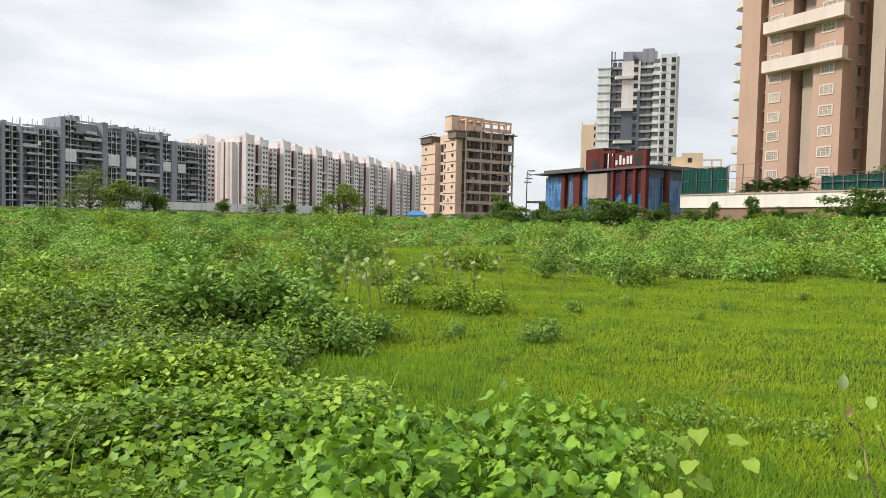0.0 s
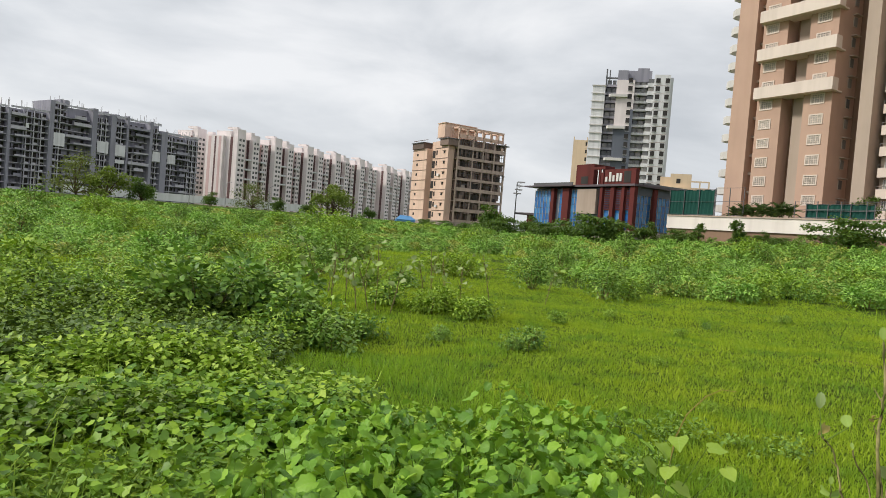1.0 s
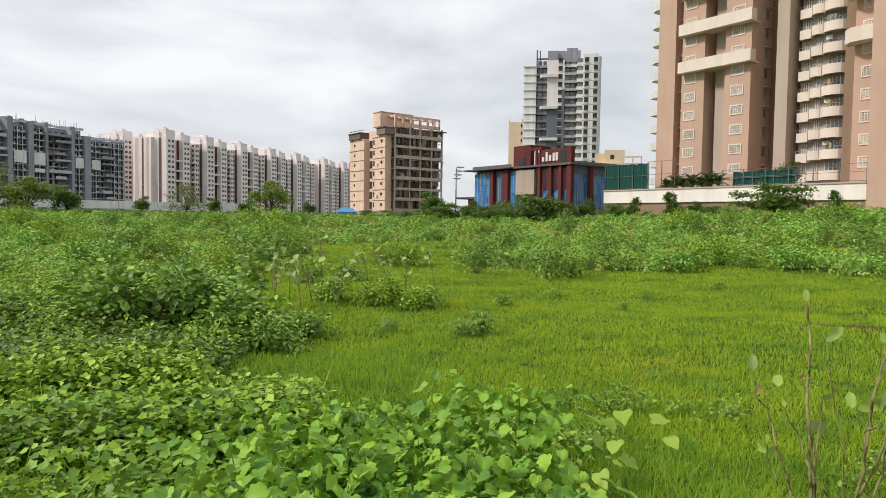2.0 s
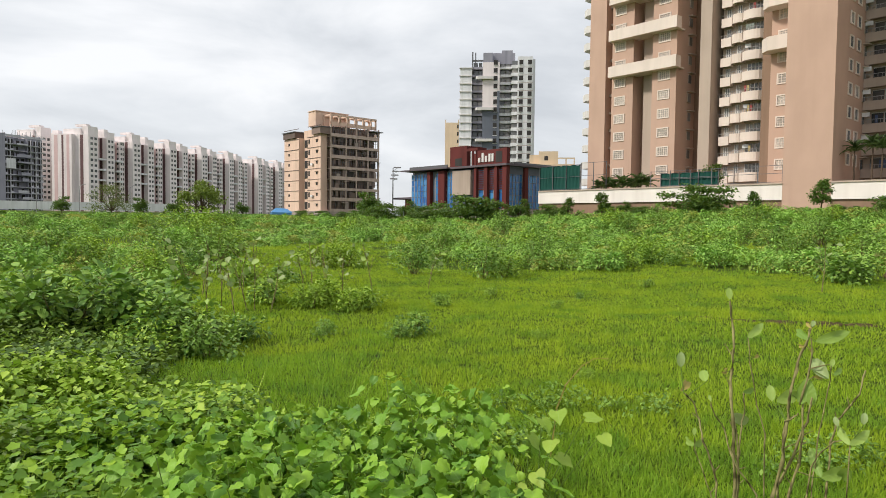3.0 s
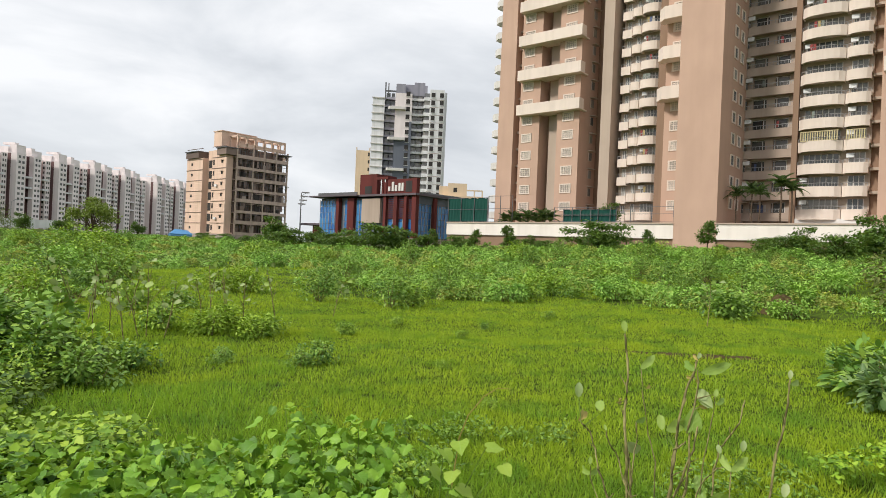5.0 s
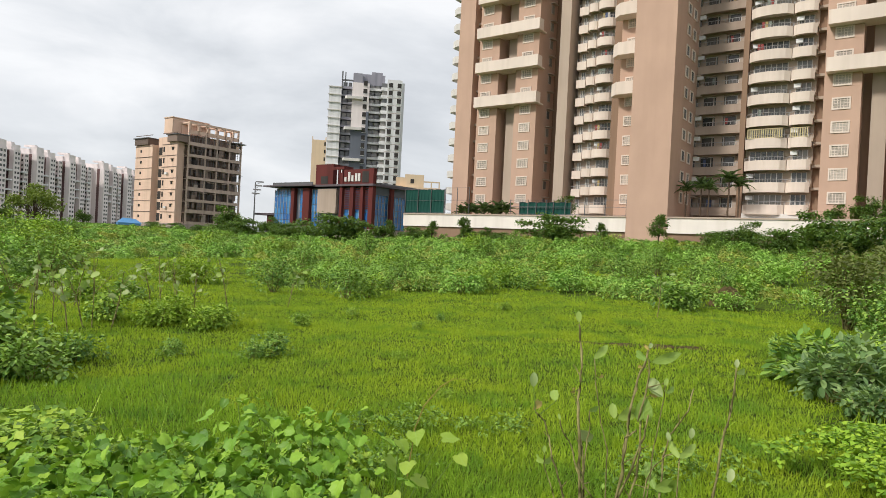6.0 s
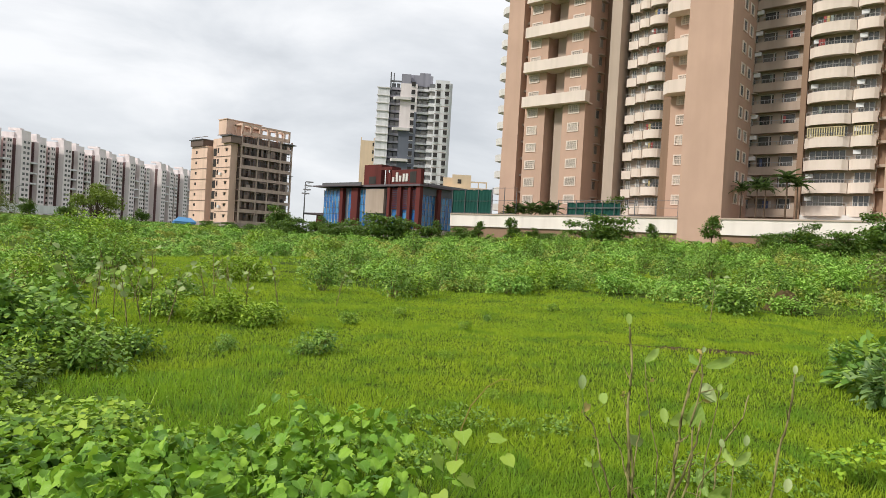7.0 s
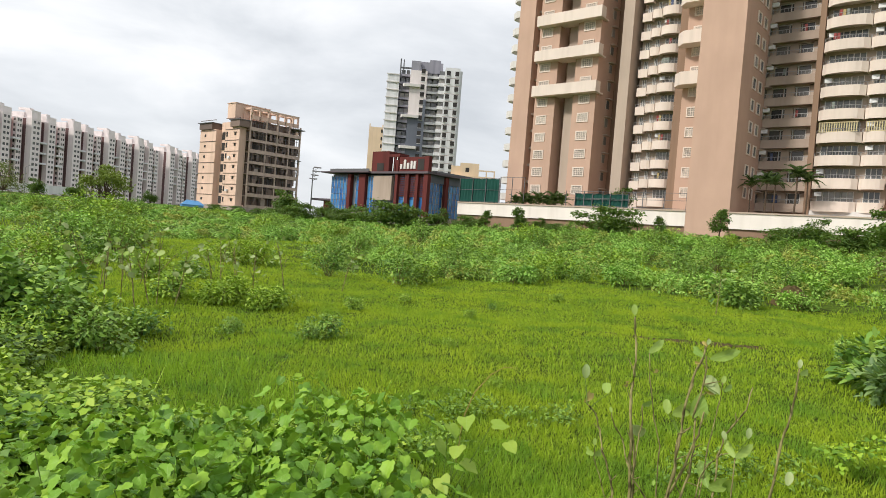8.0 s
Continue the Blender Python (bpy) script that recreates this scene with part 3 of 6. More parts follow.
        g = tgeo().prism([(-72.7, 99.4), (-72.7, 98.0), (-71.6, 97.2), (-69.9, 97.2), (-69.9, 100.5), (-71.8, 100.5)], k - 0.1, k + 1.1)
        part("side_balcony", g, M_WHITE, TOWER)
        rnd = random.Random(i)
        for u0, u1, v in ((-44.4, -42.2, 99.2), (-20.4, -16.8, 97.2), (-28.0, -23.0, 101.2)):
            if rnd.random() < 0.6:
                u = u0 + rnd.random() * (u1 - u0 - 1.0)
                for q in range(rnd.randint(1, 3)):
                    part("laundry", tgeo().box(u + q * 0.42, u + q * 0.42 + 0.34, v, v + 0.03, k + 1.2 - rnd.random() * 0.3, k + 2.0), rnd.choice(cloth), TOWER, "washing hung to dry")
        k += 3.0
        i += 1
    shop = tgeo().box(-21.2, -13.1, 97.3, 98.6, 6.7, 8.2)
    part("ground_floor", shop, M_WHITE, TOWER, "white ground floor front")
    for u in (-20.6, -15.4):
        part("shop_window", tgeo().box(u, u + 3.6 if u < -18 else u + 2.0, 97.22, 97.3, 6.9, 7.6), M_GLASS, TOWER)


build_tower()


def build_podium():
    ob = thing("podium", 0.5 * TU + 0.866 * TV, -0.866 * TU + 0.5 * TV, TZ, -60, "long cream podium wall below the apartment towers", "retaining wall")
    part("deck", tgeo().box(-75.8, 30, 90.4, 101.8, 5.1, 6.6), M_BEIGE, ob)
    for u0, u1 in ((-76, -34.8), (-29, 30)):
        part("retaining_wall", tgeo().box(u0, u1, 90, 90.35, 4.9, 6.95), M_WALLPAINT, ob, "cream painted retaining wall")
        part("coping", tgeo().box(u0, u1, 89.85, 90.45, 6.95, 7.15), M_BEIGE, ob, "grey beige coping")
        part("footing", tgeo().box(u0, u1, 90.3, 90.9, 0.8, 4.9), M_BROWN, ob, "stained brown footing below the wall")
    part("retaining_wall", tgeo().box(-76, -75.7, 90.35, 125, 0.8, 6.95), M_CREAM, ob, "cream painted retaining wall")


build_podium()


def build_fence(name, u0, u1, v, z1, net, label):
    ob = thing(name, 0.5 * TU + 0.866 * TV, -0.866 * TU + 0.5 * TV, TZ, -60, label, "fence")
    n = max(2, round((u1 - u0) / 3.0))
    for i in range(n + 1):
        u = u0 + (u1 - u0) * i / n
        part("post", tgeo().box(u - 0.05, u + 0.05, v, v + 0.1, 6.6, z1), M_STEEL, ob)
    for z in (7.3, 0.5 * (7.3 + z1), z1 - 0.1):
        part("rail", tgeo().box(u0, u1, v + 0.02, v + 0.08, z, z + 0.06), M_STEEL, ob)
    if net:
        g = tgeo()
        m = 40
        p = [(u0 + (u1 - u0) * i / m, v + 0.14 + 0.10 * math.sin(i * 1.9) * math.sin(0.6 * j), 6.9 + (z1 - 7.0 + 0.08 * math.sin(i * 0.8)) * j / 5) for j in range(6) for i in range(m + 1)]
        g.add(p, [(j * (m + 1) + i, j * (m + 1) + i + 1, (j + 1) * (m + 1) + i + 1, (j + 1) * (m + 1) + i) for j in range(5) for i in range(m)])
        part("net", g, M_NET, ob, "dark green shade net")


build_fence("net_fence", -76.6, -67.8, 91, 11.5, True, "tall steel fence hung with dark green shade net")
build_fence("steel_fence", -67.6, -62.6, 91, 11.7, False, "open steel frame fence on the podium")
build_fence("net_fence", -54.5, -35.2, 91, 9.6, False, "steel fence half hung with green net")
build_fence("net_fence", -53.0, -44.0, 91.3, 9.3, True, "low steel fence with sagging green net")


# ---- weathered mid-rise block ----
def build_midrise():
    ob = thing("midrise_block", 3.1, 177, 3.9, 30, "weathered peach concrete apartment block with open balconies", "apartment block")
    H, F = 22.8, 2.85
    part("plinth", Geo().box(-0.3, 18.4, -1.1, 20, -2.2, -0.11), M_CONC, ob, "stained concrete plinth")
    part("wall", Geo().box(0, 0.4, 0, 6.7, 0, H - 1.0).box(0.4, 2.4, 0, 0.4, 0, 0.4).box(2.2, 17.6, 1.6, 6.7, 0, H).box(0.4, 2.2, 0.4, 6.7, 0, H - 1.2), M_PEACH, ob, "stained peach wall")
    part("wing_wall", Geo().box(0, 17, 11.5, 19.8, 0, H - 2.6), M_PEACH, ob, "stained peach wall")
    part("stair_wall", Geo().box(1.6, 17, 6.7, 11.5, 0, H - 0.6), M_PEACH, ob)
    for i in range(8):
        z = i * F
        for y0, y1 in ((0, 6.7), (11.5, 19.8)):
            part("floor_ledge", Geo().box(-0.10, 0, y0, y1, z + 2.68, z + 2.84), M_RUSTVOID, ob, "dark brown ledge at the floor line")
        g = Geo().box(2.4, 18.3, -1.0, 1.6, z - 0.1, z + 0.12)
        g.box(2.4, 18.3, -1.0, -0.85, z + 0.12, z + (0.62 + 0.2 * (i % 2)))
        part("balcony_slab", g, M_BAND, ob, "stained concrete balcony slab")
        for q in range(8):
            part("opening", Geo().box(2.5 + q * 1.95, 4.3 + q * 1.95, 0.2 + 0.9 * ((q * 7 + i * 3) % 4) / 3, 1.59, z + 0.13, z + 2.7), M_RUSTVOID, ob, "dark screened balcony opening")
        fr = Geo()
        rnd = random.Random(40 + i)
        for k in range(22):
            x = 2.7 + k * 0.72
            if rnd.random() < 0.75:
                fr.box(x, x + 0.07, -0.80, -0.72, z + 0.55, z + 2.7)
        fr.box(2.5, 18.2, -0.80, -0.74, z + 1.75, z + 1.82)
        part("balcony_frames", fr, M_STEEL, ob, "rusty balcony window frames")
        gl = Geo()
        for k in range(22):
            x = 2.78 + k * 0.72
            if rnd.random() < 0.35:
                gl.box(x, x + 0.62, -0.78, -0.76, z + 0.6 + rnd.random() * 0.8, z + 2.65)
        part("balcony_glass", gl, M_RUSTVOID, ob, kind="stuff")
        for k in range(5):
            x = 2.8 + 14.5 * rnd.random()
            if rnd.random() < 0.5:
                part("awning", Geo().box(x, x + 1.2 + rnd.random(), -1.5, -0.96, z + 2.35, z + 2.43), rnd.choice((M_STEEL, M_RUSTVOID, M_BAND)), ob, "rusty sheet awning")
            else:
                part("screen_panel", Geo().box(x, x + 0.7 + 0.9 * rnd.random(), -0.98, -0.92, z + 0.5, z + 1.5 + 0.9 * rnd.random()), rnd.choice((M_CONC, M_PEACH, M_VOID, M_RUSTVOID)), ob, "patched balcony screen")
        if i < 7:
            part("sill", Geo().box(-0.35, -0.1, 1.2, 2.7, z + 1.95, z + 2.05), M_BAND, ob)
            part("air_conditioner", Geo().box(-0.5, -0.1, 3.6, 4.5, z + 0.8, z + 1.4), M_GREYWHITE, ob) if i % 3 == 1 else None
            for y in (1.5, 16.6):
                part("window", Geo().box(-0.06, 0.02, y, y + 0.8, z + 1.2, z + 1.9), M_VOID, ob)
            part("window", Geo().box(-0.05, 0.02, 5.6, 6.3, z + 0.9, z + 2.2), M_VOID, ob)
            # dark sheets on the solid stair wall paint the shade of openings
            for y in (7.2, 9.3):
                part("stair_opening_shade", Geo().box(1.5, 1.62, y, y + 1.6, z + 0.5, z + 2.5), M_VOID, ob)
    for x in (2.4, 7.2, 10.6, 14.4, 18.0):
        part("column", Geo().box(x, x + 0.35, -0.95, -0.6, 0, H + 0.2), M_BAND, ob)
    part("roof_shed", Geo().box(0.2, 10.5, 3.0, 6.7, H, H + 3.9).box(0.0, 10.8, 2.8, 6.9, H + 3.9, H + 4.1), M_PEACH, ob)
    pg = Geo()
    for x in (2.6, 5.2, 7.8, 10.4, 13.0, 15.6, 17.2):
        pg.box(x, x + 0.4, -0.6, -0.2, H, H + 2.9).box(x, x + 0.4, 2.6, 3.0, H, H + 2.9).box(x, x + 0.35, -0.6, 3.0, H + 2.6, H + 3.0)
    pg.box(2.6, 17.6, -0.65, -0.25, H + 2.6, H + 3.1).box(2.6, 17.6, 2.6, 3.0, H + 2.6, H + 3.1).box(2.6, 17.6, -0.6, -0.4, H, H + 1.0)
    part("roof_pergola", pg, M_PEACH, ob, "open concrete roof frame")
    part("top_glazing", Geo().box(-0.7, 2.4, -0.9, 3.5, H - 2.4, H - 0.7), M_RUSTVOID, ob, "dark glazed top balcony")
    part("top_glazing", Geo().box(-0.5, 3, 13, 19.6, H - 2.55, H - 0.9), M_RUSTVOID, ob, "dark glazed rooftop room")
    part("awning", Geo().box(-1.0, 2.6, -1.1, 3.7, H - 0.7, H - 0.5), M_STEEL, ob)
    part("awning", Geo().box(-0.8, 3.3, 12.8, 20, H - 0.9, H - 0.7), M_STEEL, ob)
    part("awning", Geo().box(15.2, 19.2, -1.6, 1.6, H - 0.6, H - 0.4), M_STEEL, ob)


build_midrise()


# ---- grey and white high-rise ----
def build_highrise():
    a = radians(16)
    ob = thing("highrise_tower", 255 * math.sin(a), 255 * math.cos(a), 4.0, -16, "grey and white high-rise tower with dark centre", "apartment tower")
    H = 59.4
    n = 20
    F = H / n
    part("left_face", Geo().box(-13.7, -9.1, 0, 8, 0, H - 3), M_GREYWHITE, ob, "white ribbed wall")
    part("recess_wall", Geo().box(-9.1, 13, 3.6, 16, 0, H - 2), M_GREYWHITE, ob)
    part("core_upper", Geo().box(-5.0, 1.5, -1.2, 3.6, H * 0.685, H - 1), M_PALE, ob, "pale upper core")
    part("core_lower", Geo().box(-5.0, 1.5, -1.2, 3.6, 0, H * 0.685), M_SLATE, ob, "slate painted lower core")
    part("right_face", Geo().box(8.4, 14.0, -1.5, 3.6, 0, H + 1), M_GREYWHITE, ob, "white end wall")
    part("side_wall", Geo().box(14.0, 15.0, -0.6, 12, 8, H + 0.2), M_GREYWHITE, ob)
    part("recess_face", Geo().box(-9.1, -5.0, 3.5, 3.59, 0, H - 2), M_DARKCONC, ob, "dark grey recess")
    part("slate_strip", Geo().box(0.6, 1.6, -1.35, 3.6, 0, H * 0.80), M_SLATE, ob, "slate painted vertical strip")
    for z in (28.7, 40.6, 52.4):
        g = Geo().prism([(-7.6, -1.2), (-7.0, -2.4), (-1.0, -2.4), (-0.6, -1.2)], z - 0.5, z + 0.55)
        part("cantilever_band", g, M_WHITE, ob, "white cantilevered band")
    win = Geo().box(0, 1.5, -0.06, 0, 0, 1.8).mesh("window", M_VOID)
    sill = Geo().box(-0.1, 1.6, -0.25, 0, -0.15, 0).mesh("sill", M_GREYWHITE)
    for i in range(n):
        z = i * F
        part("balcony_slab", Geo().box(-9.1, -5.0, 1.2, 3.6, z - 0.15, z + 0.15).box(-9.1, -5.0, 1.2, 1.3, z + 0.15, z + 0.7), M_DARKCONC, ob)
        part("balcony_slab", Geo().box(1.5, 6.0, 1.2, 3.6, z - 0.15, z + 0.15).box(1.5, 6.0, 1.2, 1.3, z + 0.15, z + 0.8), M_GREYWHITE, ob)
        part("corner_bay", Geo().box(6.0, 8.4, -0.4, 3.6, z - 0.15, z + 1.1), M_GREYWHITE, ob)
        for x0, x1 in ((-8.6, -7.0), (-6.6, -5.3), (1.9, 3.4), (3.8, 5.6)):
            part("glazing", Geo().box(x0, x1, 2.2, 3.59, z + 0.2, z + 2.5), M_GLASS, ob)
        part("bay_window", Geo().box(6.3, 8.3, 0.4, 3.58, z + 1.1, z + F - 0.15), M_GLASS, ob)
        for x, y in ((-0.8, -1.2), (8.9, -1.5), (12.2, -1.5)):
            w = at_place(part("window", win, None, ob), x, y, z + 0.9)
            part("sill", sill, None, w)
        part("floor_ledge", Geo().box(-14.1, -9.0, -0.35, 0, z - 0.12, z + 0.2), M_WHITE, ob)
        part("floor_ledge", Geo().box(8.3, 14.05, -1.56, -1.5, z - 0.08, z + 0.08), M_CONC, ob)
    part("roof_room", Geo().box(-4.8, -1.2, -1, 5, H - 1, H + 2.6).box(-1.2, 7.4, 2, 9, H - 1, H + 3.2).box(2.2, 6.4, 2, 8, H + 3.2, H + 4.2), M_DARKCONC, ob)
    part("roof_frame", Geo().box(-9.2, -8.7, 1, 1.5, H - 4, H + 3.5).box(-8.0, -7.6, 1, 1.4, H - 1, H + 3.2).box(-9.2, -3.5, 1, 1.4, H - 0.2, H + 0.4), M_STEEL, ob)
    ob = thing("yellow_block", 266 * math.sin(radians(12.2)), 266 * math.cos(radians(12.2)), 4, -12, "plain pale yellow apartment block behind the high-rise", "apartment block")
    part("wall", Geo().box(-2.4, 3.2, 0, 10, 0, 37.2).box(-2.4, -2.0, 0, 10, 37.2, 38.4).box(2.8, 3.2, 0, 10, 37.2, 38.4), M_YELLOW, ob)
    for i in range(12):
        part("window", Geo().box(2.4, 3.0, -0.05, 0, 2 + i * 3, 3.4 + i * 3), M_VOID, ob)
    c = radians(20.6)
    ob = thing("yellow_house", 215 * math.sin(c), 215 * math.cos(c), 4, -20, "low pale yellow building with roof rooms", "building")
    part("wall", Geo().box(-6, 8.5, 0, 10, 0, 16.3).box(-3.0, 3.2, 1, 9, 16.3, 20.5).box(-6, -3, 2, 8, 16.3, 19.5), M_YELLOW, ob)
    part("roof_frame", Geo().box(3.2, 8.5, 0, 0.4, 18, 18.4).box(8.1, 8.5, 0, 0.4, 16.3, 18).box(5.5, 5.9, 0, 0.4, 16.3, 18), M_YELLOW, ob)
    part("window", Geo().box(-1.2, 0.0, 0.94, 1.0, 17.6, 19), M_VOID, ob)


build_highrise()


# ---- brick and blue glass institute ----
def build_institute():
    ob = thing("institute_building", 41, 134, 4.4, 30, "low red brick building with blue glass walls and flat grey roof", "school")
    H = 9.6
    part("plinth", Geo().box(0.2, 24, 0.2, 32.4, -2.6, -0.01), M_CONC, ob, "concrete plinth")
    part("wall", Geo().box(0.6, 24, 0.6, 32, 0, H - 0.6), M_SLATE, ob, "dark wall behind the glass")
    part("roof", Geo().box(-1.6, 24, 17, 34.5, H - 0.3, H).box(-0.8, 24, -0.8, 17, H - 0.45, H), M_ROOF, ob, "flat dark overhanging roof")
    def glazing(x0, x1, y0, y1, nx, nz):
        along = abs(y1 - y0) > abs(x1 - x0)
        gl, mu = Geo(), Geo()
        L = (y1 - y0) if along else (x1 - x0)
        for i in range(nx):
            for j in range(nz):
                a, b = L * i / nx + 0.06, L * (i + 1) / nx - 0.06
                z0, z1 = 0.2 + (H - 1.2) * j / nz, 0.2 + (H - 1.2) * (j + 1) / nz - 0.1
                if along:
                    gl.box(x0, x0 + 0.1, y0 + a, y0 + b, z0, z1)
                else:
                    gl.box(x0 + a, x0 + b, y0, y0 + 0.1, z0, z1)
        for i in range(nx + 1):
            a = L * i / nx
            if along:
                mu.box(x0 - 0.08, x0 + 0.05, y0 + a - 0.05, y0 + a + 0.05, 0.1, H - 0.9)
            else:
                mu.box(x0 + a - 0.05, x0 + a + 0.05, y0 - 0.08, y0 + 0.05, 0.1, H - 0.9)
        part("curtain_glass", gl, M_BLUE, ob, "blue glass panes", kind="stuff")
        part("mullions", mu, M_RAIL, ob)
    glazing(0.4, 0.5, 25.6, 32.2, 6, 6)
    glazing(0.45, 0.5, 20.0, 23.2, 3, 5)
    glazing(0.4, 0.5, 16.9, 19.0, 2, 5)
    glazing(0.4, 0.5, 0.9, 8.5, 5, 5)
    glazing(1.5, 5.6, 0.42, 0.5, 4, 6)
    glazing(6.8, 12.6, 0.42, 0.5, 5, 6)
    for y0, y1, t in ((24.4, 25.5, H - 0.6), (19.2, 21.4, H - 0.6), (8.6, 9.4, H + 2.6), (5.2, 6.2, H + 0.2), (2.3, 3.1, H), (-0.5, 0.7, H + 3.3)):
        part("brick_pier", Geo().box(-0.4, 0.6, y0, y1, 0, t), M_BRICK, ob, "red brick pier")
    for x in (5.7, 12.7):
        part("brick_pier", Geo().box(x, x + 1.0, -0.4, 0.6, 0, H - 0.6), M_BRICK, ob, "red brick pier")
    part("grey_panel", Geo().box(-0.25, 0.5, 10.6, 16.6, 3.2, H - 0.9), M_GALLERY, ob, "grey metal screen panel")
    lv = Geo()
    for j in range(10):
        lv.box(0.1, 0.5, 0.8, 5.1, 4.2 + j * 0.48, 4.45 + j * 0.48)
        lv.box(0.1, 0.5, 6.3, 8.5, 4.2 + j * 0.48, 4.45 + j * 0.48)
    part("louvres", lv, M_BRICK, ob, "red brick louvres")
    tw = Geo().box(-0.3, 6, 11.8, 17.4, H, H + 4.6).box(-0.3, 0.1, 0, 8.4, H, H + 3.2).box(0.1, 0.7, 0, 0.4, H, H + 3.2).box(2.5, 3.0, 8.4, 11.8, H, H + 3.0).box(-0.3, 0.1, 8.4, 11.8, H + 3.3, H + 3.9).box(-0.3, 0.1, 9.7, 10.0, H, H + 3.3)
    part("roof_block", tw, M_BRICK, ob, "red brick roof block")
    # dark sheets on the roof block stand for shade in its gaps
    part("roof_opening_shade", Geo().box(-0.34, -0.3, 0.9, 2.8, H + 0.3, H + 2.7), M_VOID, ob)
    part("roof_opening_shade", Geo().box(2.2, 2.48, 8.5, 11.7, H + 0.2, H + 2.9), M_VOID, ob)
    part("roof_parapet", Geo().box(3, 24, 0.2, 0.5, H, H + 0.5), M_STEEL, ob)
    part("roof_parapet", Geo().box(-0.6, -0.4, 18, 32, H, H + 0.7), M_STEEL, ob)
    # upright dark strip before the panes, painting the shade below the roof edge
    part("eave_shade_strip", Geo().box(1.0, 13.6, 0.2, 0.41, H - 2.2, H - 0.46), M_SLATE, ob)
    part("doorway_shade", Geo().box(-0.36, -0.3, 13.4, 15.6, H + 0.2, H + 1.9), M_VOID, ob)
    for i, (y, h) in enumerate(((8.0, 1.0), (6.9, 2.0), (5.9, 1.3), (4.8, 1.7), (3.9, 1.7))):
        part("sign_letter", Geo().box(-0.5, -0.3, y - 0.6, y, H + 0.6, H + 0.6 + h), M_WHITE, ob, "white sign block")
    for y in (9.2, 10.4):
        part("stair_rail", Geo().box(-0.2, -0.1, y, y + 0.25, H, H + 3.4), M_GREYWHITE, ob)
    low = thing("boundary_shed", 30, 172, 4.2, 30, "low dark flat-roofed shed beside the brick building", "shed")
    part("wall", Geo().box(0, 8, 0, 8, -2.2, 3.2), M_BRICK, low)
    part("roof", Geo().box(-1, 9, -1, 12, 3.2, 3.7), M_ROOF, low)
    m = thing("floodlight_mast", 200 * math.sin(radians(7.2)), 200 * math.cos(radians(7.2)), 4.0, 0, "slim steel floodlight mast with tilted lamp rows", "floodlight mast")
    part("pole", Geo().tube([(0, 0, 0), (0, 0, 13.5)], [0.22, 0.12], 8), M_STEEL, m)
    for i in range(4):
        part("lamp_row", Geo().box(-0.9 + i * 0.35, 1.3 + i * 0.35, -0.2, 0.2, 10.0 + i * 1.15, 10.35 + i * 1.15), M_RAIL, m)
        part("strut", Geo().tube([(0, 0, 9.6 + i), (0.7 + i * 0.3, 0, 10.1 + i * 1.15)], [0.06, 0.05], 5), M_STEEL, m)


build_institute()


